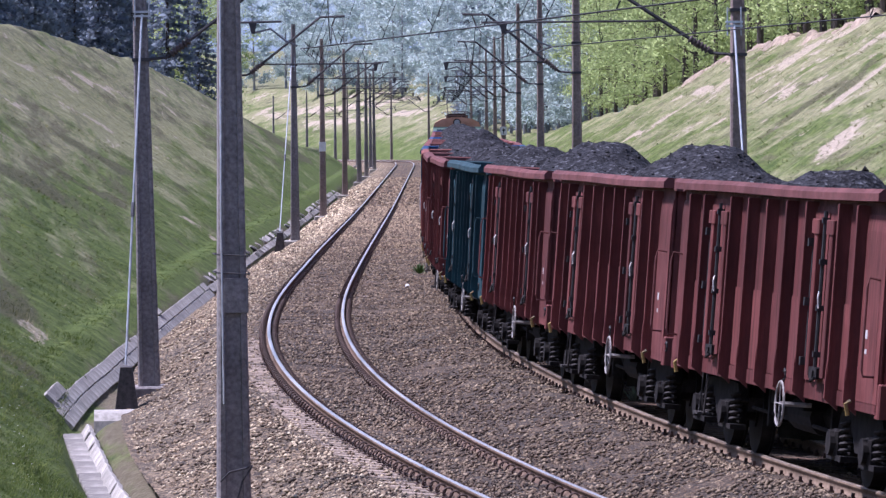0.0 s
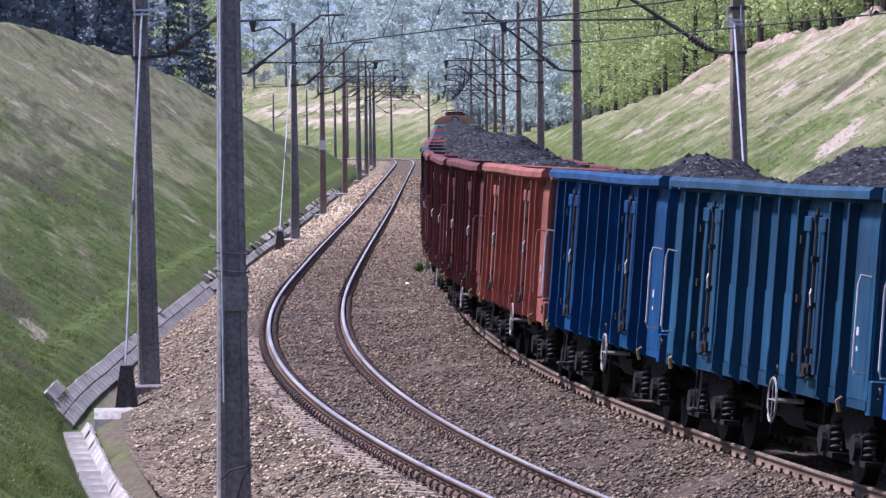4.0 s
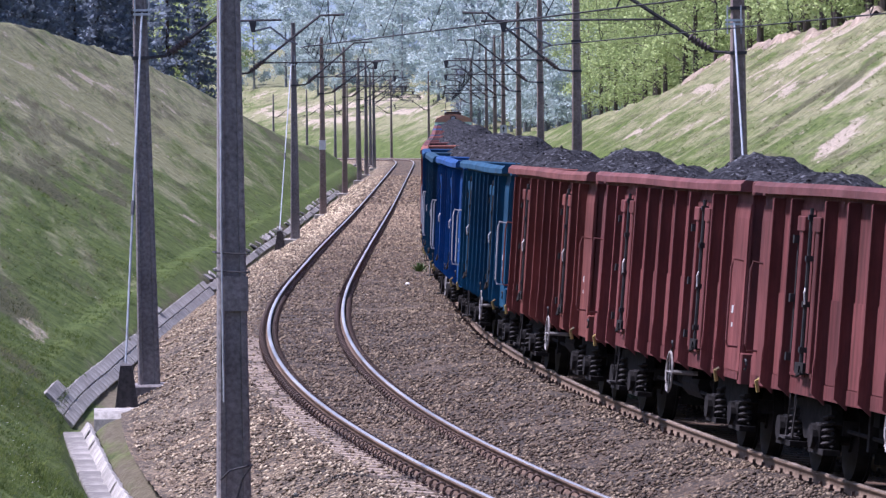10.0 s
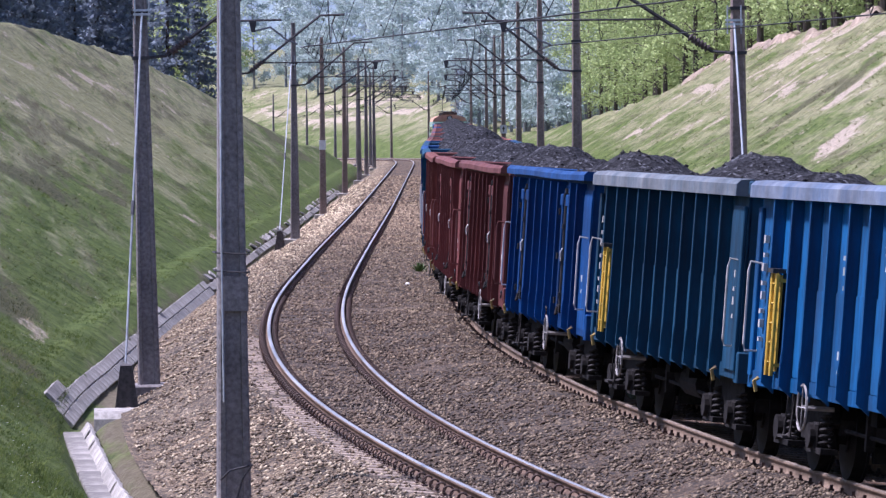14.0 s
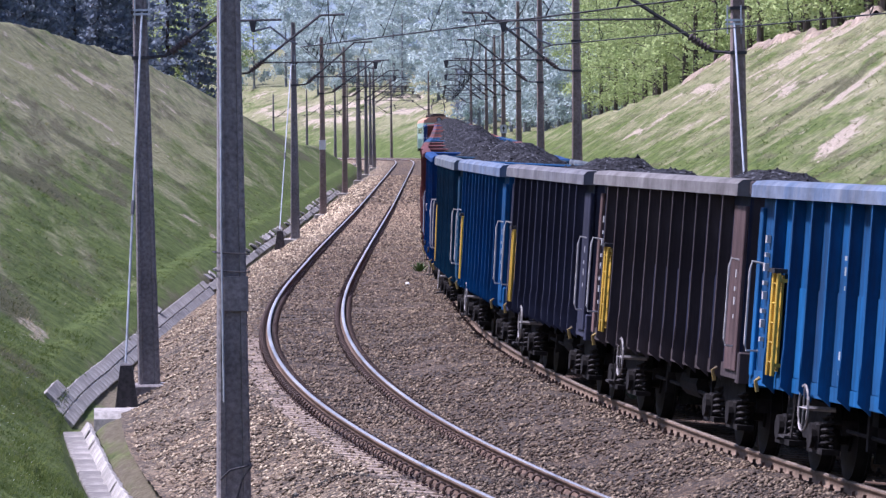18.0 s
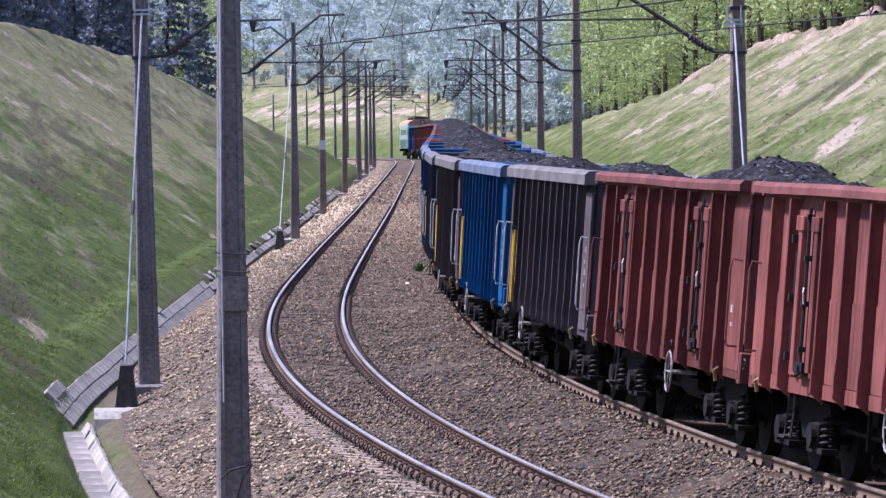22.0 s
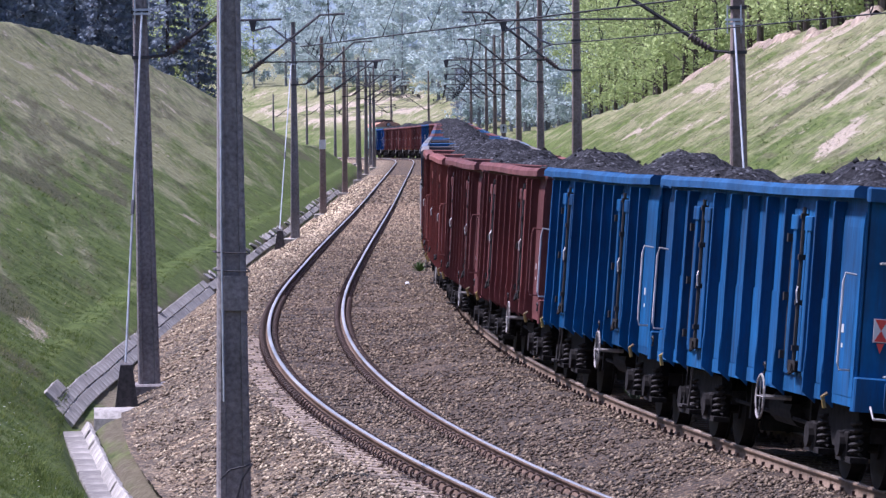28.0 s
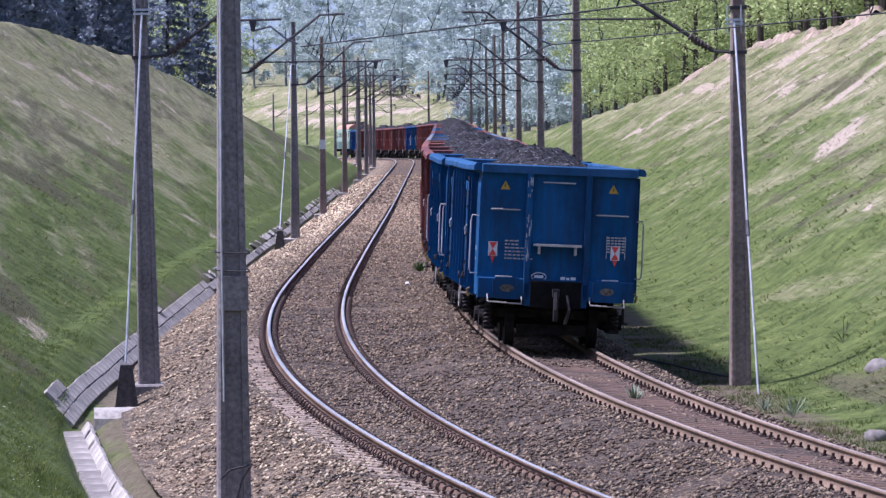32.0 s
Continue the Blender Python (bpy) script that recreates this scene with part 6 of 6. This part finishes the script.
        for x in (-1, 1):
            for k in (-1, 1):
                part("pantograph_arm", Mesh().tube([(x * 0.55, y + k * 0.6, 4.18), (x * 0.62, y - k * (1.0 - 0.2 * up), 4.2 + up * 0.5), (x * 0.5, y, 4.22 + up)], 0.025, 5), DARK_STEEL, p)
                part("post_insulator", Mesh().tube([(x * 0.6, y + k * 0.65, 3.85), (x * 0.6, y + k * 0.65, 4.1)], 0.07, 7), INSULATOR, p)
        part("collector_shoe", Mesh().tube([(-0.95, y, 4.12 + up), (-0.75, y, 4.26 + up), (0.75, y, 4.26 + up), (0.95, y, 4.12 + up)], 0.03, 5), DARK_STEEL, p)
    TRAIN.append((th, 209.1, 5.1))


build_locomotive()


# ---------------------------------------------------------------- woods on both banks
def leaf_material(name, low, high, glow):
    """Thin leaves that let the sun through."""
    m, n, l, b = node_material(name, 0.6)
    geo = n.new("ShaderNodeNewGeometry")
    info = n.new("ShaderNodeObjectInfo")
    add = n.new("ShaderNodeMath")
    add.operation = "MULTIPLY_ADD"
    l.new(info.outputs["Random"], add.inputs[0])
    add.inputs[1].default_value = 0.45
    scale = n.new("ShaderNodeMath")
    scale.operation = "MULTIPLY"
    l.new(geo.outputs["Random Per Island"], scale.inputs[0])
    scale.inputs[1].default_value = 0.55
    l.new(scale.outputs[0], add.inputs[2])
    r = ramp_node(n, [(0.0, low), (1.0, high)])
    l.new(add.outputs[0], r.inputs["Fac"])
    l.new(r.outputs["Color"], b.inputs["Base Color"])
    tr = n.new("ShaderNodeBsdfTranslucent")
    l.new(r.outputs["Color"], tr.inputs["Color"])
    mix = n.new("ShaderNodeMixShader")
    mix.inputs[0].default_value = glow
    l.new(b.outputs[0], mix.inputs[1])
    l.new(tr.outputs[0], mix.inputs[2])
    l.new(mix.outputs[0], n["Material Output"].inputs["Surface"])
    return m


LEAF = leaf_material("spring_leaf", (0.25, 0.33, 0.12), (0.52, 0.59, 0.26), 0.78)
# leaves of the far trees, distance haze put into their colour
HAZY_LEAF = leaf_material("hazy_far_leaf", (0.34, 0.42, 0.40), (0.54, 0.62, 0.59), 0.8)
# needles blued and lightened: the haze over the wood is in this colour
NEEDLE = leaf_material("hazy_spruce_needle", (0.17, 0.20, 0.245), (0.26, 0.31, 0.345), 0.7)
BARK = speckled("bark", (0.045, 0.035, 0.03), (0.13, 0.105, 0.09), 6.0, 0.95, 0, 0.6, 0.02, stretch=(1, 1, 0.3))


# bark of the far trees, lightened to stand for haze
HAZY_BARK = speckled("hazy_far_bark", (0.16, 0.165, 0.17), (0.30, 0.30, 0.30), 6.0, 0.95, 0, 0.6, 0.02, stretch=(1, 1, 0.3))


def leaves(points, size, rng, flat=0.0):
    """One small folded leaf spray at each point."""
    n = len(points)
    a = rng.normal(size=(n, 3))
    a[:, 2] *= 1 - flat
    a /= np.linalg.norm(a, axis=1, keepdims=True)
    b = np.cross(a, rng.normal(size=(n, 3)))
    b /= np.linalg.norm(b, axis=1, keepdims=True)
    s = size * (0.6 + 0.8 * rng.random((n, 1)))
    v = np.stack([points - a * s, points + b * s * 0.55, points + a * s, points - b * s * 0.55], 1).reshape(-1, 3)
    return v, np.arange(4 * n).reshape(n, 4)


def trunk_and_limbs(rng, height, radius, low, count, spread, droop=0.0, rise=0.5):
    m = Mesh()
    bend = rng.normal(size=2) * 0.25
    axis = [(bend[0] * (k / 6) ** 2, bend[1] * (k / 6) ** 2, height * k / 6 - 0.3) for k in range(7)]
    m.tube(axis, radius, 8, radius * 0.15)
    tips = []
    for k in range(count):
        f = low + (0.95 - low) * (k + rng.random() * 0.6) / count
        i = min(5, int(f * 6))
        p = Vector(axis[i]).lerp(Vector(axis[i + 1]), f * 6 - i)
        t = k * 2.4 + rng.random()
        reach = spread * (1.0 - 0.55 * abs(f - 0.45) / 0.55) * (0.7 + 0.5 * rng.random())
        q = p + Vector((math.cos(t) * reach, math.sin(t) * reach, reach * (rise - droop) + rng.normal() * 0.2))
        mid = p.lerp(q, 0.5) + Vector((0, 0, reach * 0.08))
        m.tube([p, mid, q], radius * 0.32 * (1 - 0.6 * f), 5, 0.02)
        tips.append((p, mid, q))
    return m, tips


def broadleaf(seed, material, dense=30, leaf=0.155, bark=BARK):
    rng = np.random.default_rng(seed)
    h = 13 + 4 * rng.random()
    m, tips = trunk_and_limbs(rng, h, 0.2, 0.10, 20, 3.4, 0.25)
    pts = []
    for p, mid, q in tips:
        for w in (0.35, 0.6, 0.8, 0.95, 1.05):
            c = np.array(p.lerp(q, w)) + rng.normal(size=3) * (0.35, 0.35, 0.25)
            r = 0.45 + 0.5 * rng.random()
            pts.append(c + rng.normal(size=(dense, 3)) * (r * 0.62, r * 0.62, r * 0.38))
    v, f = leaves(np.concatenate(pts), leaf, rng, 0.3)
    th = thing("broadleaf_tree", "slender woodland tree in fresh light green leaf", "tree", "trees of the wood")
    part("trunk", m, bark, th)
    part("crown", raw_mesh("crown", v, f, material), None, th)
    return th


def spruce(seed):
    rng = np.random.default_rng(seed)
    h = 15 + 5 * rng.random()
    m = Mesh().tube([(0, 0, -0.3), (0, 0, h * 0.5), (0, 0, h)], 0.2, 7, 0.03)
    pts = []
    z = 0.8
    while z < h - 0.3:
        reach = 2.5 * (1 - z / h) ** 0.75 + 0.25
        for k in range(7):
            t = rng.random() * 6.28
            rr = reach * (0.75 + 0.4 * rng.random())
            d = np.array([math.cos(t), math.sin(t), -0.28])
            if k < 3:
                m.tube([(0, 0, z), tuple(d * rr + (0, 0, z))], 0.035, 3, 0.01)
            n = int(6 + 11 * rr)
            w = rng.random((n, 1)) ** 0.7
            pts.append(d * rr * w + (0, 0, z) + rng.normal(size=(n, 3)) * (0.16 * rr ** 0.5, 0.16 * rr ** 0.5, 0.10))
        z += 0.42 + 0.25 * rng.random()
    v, f = leaves(np.concatenate(pts), 0.21, rng, 0.2)
    th = thing("spruce_tree", "hazy blue-grey spruce with drooping boughs", "tree", "trees of the wood")
    part("trunk", m, BARK, th)
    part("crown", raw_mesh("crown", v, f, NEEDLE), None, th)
    return th


def build_woods():
    rng = random.Random(21)
    kinds = {"b": [broadleaf(k, LEAF, 72, 0.10) for k in (1, 2, 3, 4)], "p": [broadleaf(k, HAZY_LEAF, 80, 0.15, HAZY_BARK) for k in (5, 6)], "s": [spruce(k) for k in (8, 9)]}
    fresh = {id(o): True for g in kinds.values() for o in g}

    def plant(kind, s, u):
        proto = rng.choice(kinds[kind])
        h = float(ground_height(np.array(s), np.array(u)))
        k = rng.uniform(0.8, 1.2)
        m = upright_pose(s, u, h - 0.15, rng.uniform(0, 360))
        if fresh.pop(id(proto), None):
            proto.matrix_basis = m
            return
        ob = copy_thing(proto, m)
        ob.scale = (k, k, k * rng.uniform(0.9, 1.15))

    # right bank: light broadleaf edge, a stand of spruce, then broadleaf in haze colours round the far bend
    s = 72.0
    while s < 800:
        edge = RIGHT_TOE + 1.5 * (float(right_crest(s)) + 0.6)
        for row in range(3 if s < 460 else 1):
            u = edge + 1.8 + row * 3.0 + rng.uniform(-1.2, 1.2) * (1 if s < 460 else 3)
            ss = s + rng.uniform(-3, 3)
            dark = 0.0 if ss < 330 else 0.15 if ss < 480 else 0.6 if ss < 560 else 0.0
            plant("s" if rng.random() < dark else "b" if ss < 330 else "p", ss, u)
        s += 9.0 if s < 460 else 11.0
    # left bank: dark spruce wood, broadleaf towards its end
    s = 95.0
    while s < 335:
        edge = LEFT_TOE - 1.5 * (float(left_crest(s)) + 1.0)
        for row in range(2):
            u = edge - 9.5 - row * 4.0 + rng.uniform(-1.5, 1.5)
            plant("s" if s < 318 else "b", s + rng.uniform(-2, 2), u)
        s += 6.8


build_woods()


def build_deep_woods():
    """The closed wood behind its edge, too deep to tell trees apart."""
    rng = np.random.default_rng(33)
    v, f, n = [], [], 0
    trunks = Mesh()
    spots = []
    for s in np.arange(60, 180, 9.0):
        edge = RIGHT_TOE + 1.5 * (float(right_crest(s)) + 0.6)
        spots += [(s + rng.normal(), edge + 16 + 26 * rng.random(), 1) for _ in range(2)]
    for s in np.arange(90, 215, 8.0):
        edge = LEFT_TOE - 1.5 * (float(left_crest(s)) + 1.0)
        spots += [(s + rng.normal(), edge - 19 - 16 * rng.random(), 0)]
    for s, u, light in spots:
        h = float(ground_height(np.array(s), np.array(u)))
        c = place(s, u, h)
        trunks.tube([tuple(c - (0, 0, 0.4)), tuple(c + (0, 0, 9)), tuple(c + (0, 0, 17))], 0.2, 5, 0.04)
        z = rng.random(240) ** 0.8 * 15 + 1.0
        r = 3.2 * (1.05 - z / 18) ** 0.5
        t = rng.random(240) * 6.28
        p = c + np.stack([np.cos(t) * r * rng.random(240) ** 0.5, np.sin(t) * r * rng.random(240) ** 0.5, z], -1)
        a, b = leaves(p, 0.55, rng, 0.2)
        v.append(a)
        f.append(b + n)
        n += len(a)
    th = thing("deep_wood", "dense shaded wood behind the forest edge", "wood", kind="stuff")
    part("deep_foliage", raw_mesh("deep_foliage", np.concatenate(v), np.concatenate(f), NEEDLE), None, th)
    part("deep_trunks", trunks, BARK, th)


build_deep_woods()


def build_backdrop():
    """Wooded hills on the horizon, haze painted in and self-lit, far behind everything."""
    m, n, l, b = node_material("self_lit_haze_hills", 1.0)
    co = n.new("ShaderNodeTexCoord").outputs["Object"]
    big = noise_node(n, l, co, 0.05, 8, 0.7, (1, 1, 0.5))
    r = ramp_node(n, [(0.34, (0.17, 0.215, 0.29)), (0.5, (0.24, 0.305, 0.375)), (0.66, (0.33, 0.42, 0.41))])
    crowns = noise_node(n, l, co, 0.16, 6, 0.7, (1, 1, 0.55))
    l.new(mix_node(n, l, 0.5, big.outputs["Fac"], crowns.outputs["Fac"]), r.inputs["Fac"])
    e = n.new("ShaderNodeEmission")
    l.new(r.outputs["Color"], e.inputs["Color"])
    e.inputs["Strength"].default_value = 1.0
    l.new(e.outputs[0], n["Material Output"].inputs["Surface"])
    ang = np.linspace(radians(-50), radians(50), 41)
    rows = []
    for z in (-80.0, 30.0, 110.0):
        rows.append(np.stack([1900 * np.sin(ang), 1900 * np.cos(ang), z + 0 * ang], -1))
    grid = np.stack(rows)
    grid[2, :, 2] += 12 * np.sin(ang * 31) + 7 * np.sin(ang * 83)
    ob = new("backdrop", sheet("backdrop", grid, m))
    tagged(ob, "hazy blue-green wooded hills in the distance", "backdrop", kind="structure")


build_backdrop()


SPEED = 10.232


def motions():
    """The train rolls away along the right-hand track."""
    for th, start, pivot in TRAIN:
        rows = []
        for t in np.arange(0, 32.01, 0.5):
            s = start + SPEED * t - 0.0037 * (t - 16) ** 2 / 2
            rows.append((float(t), vehicle_pose(s, pivot)))
        walk(th, rows)
    wheels = [o for o in scene.objects if o.name.startswith("wheelset")]
    spun = {}
    for ob in wheels:
        key = tuple(round(c, 3) for c in ob.location)
        if key not in spun:
            walk(ob, [(float(t), pose(*ob.location, -math.degrees(SPEED * t / 0.46), 0, 0)) for t in np.arange(0, 32.01, 1 / 15)])
            spun[key] = ob.animation_data
        else:
            ob.rotation_mode = "QUATERNION"
            keys = ob.animation_data or ob.animation_data_create()
            keys.action = spun[key].action
            keys.action_slot = spun[key].action_slot


motions()
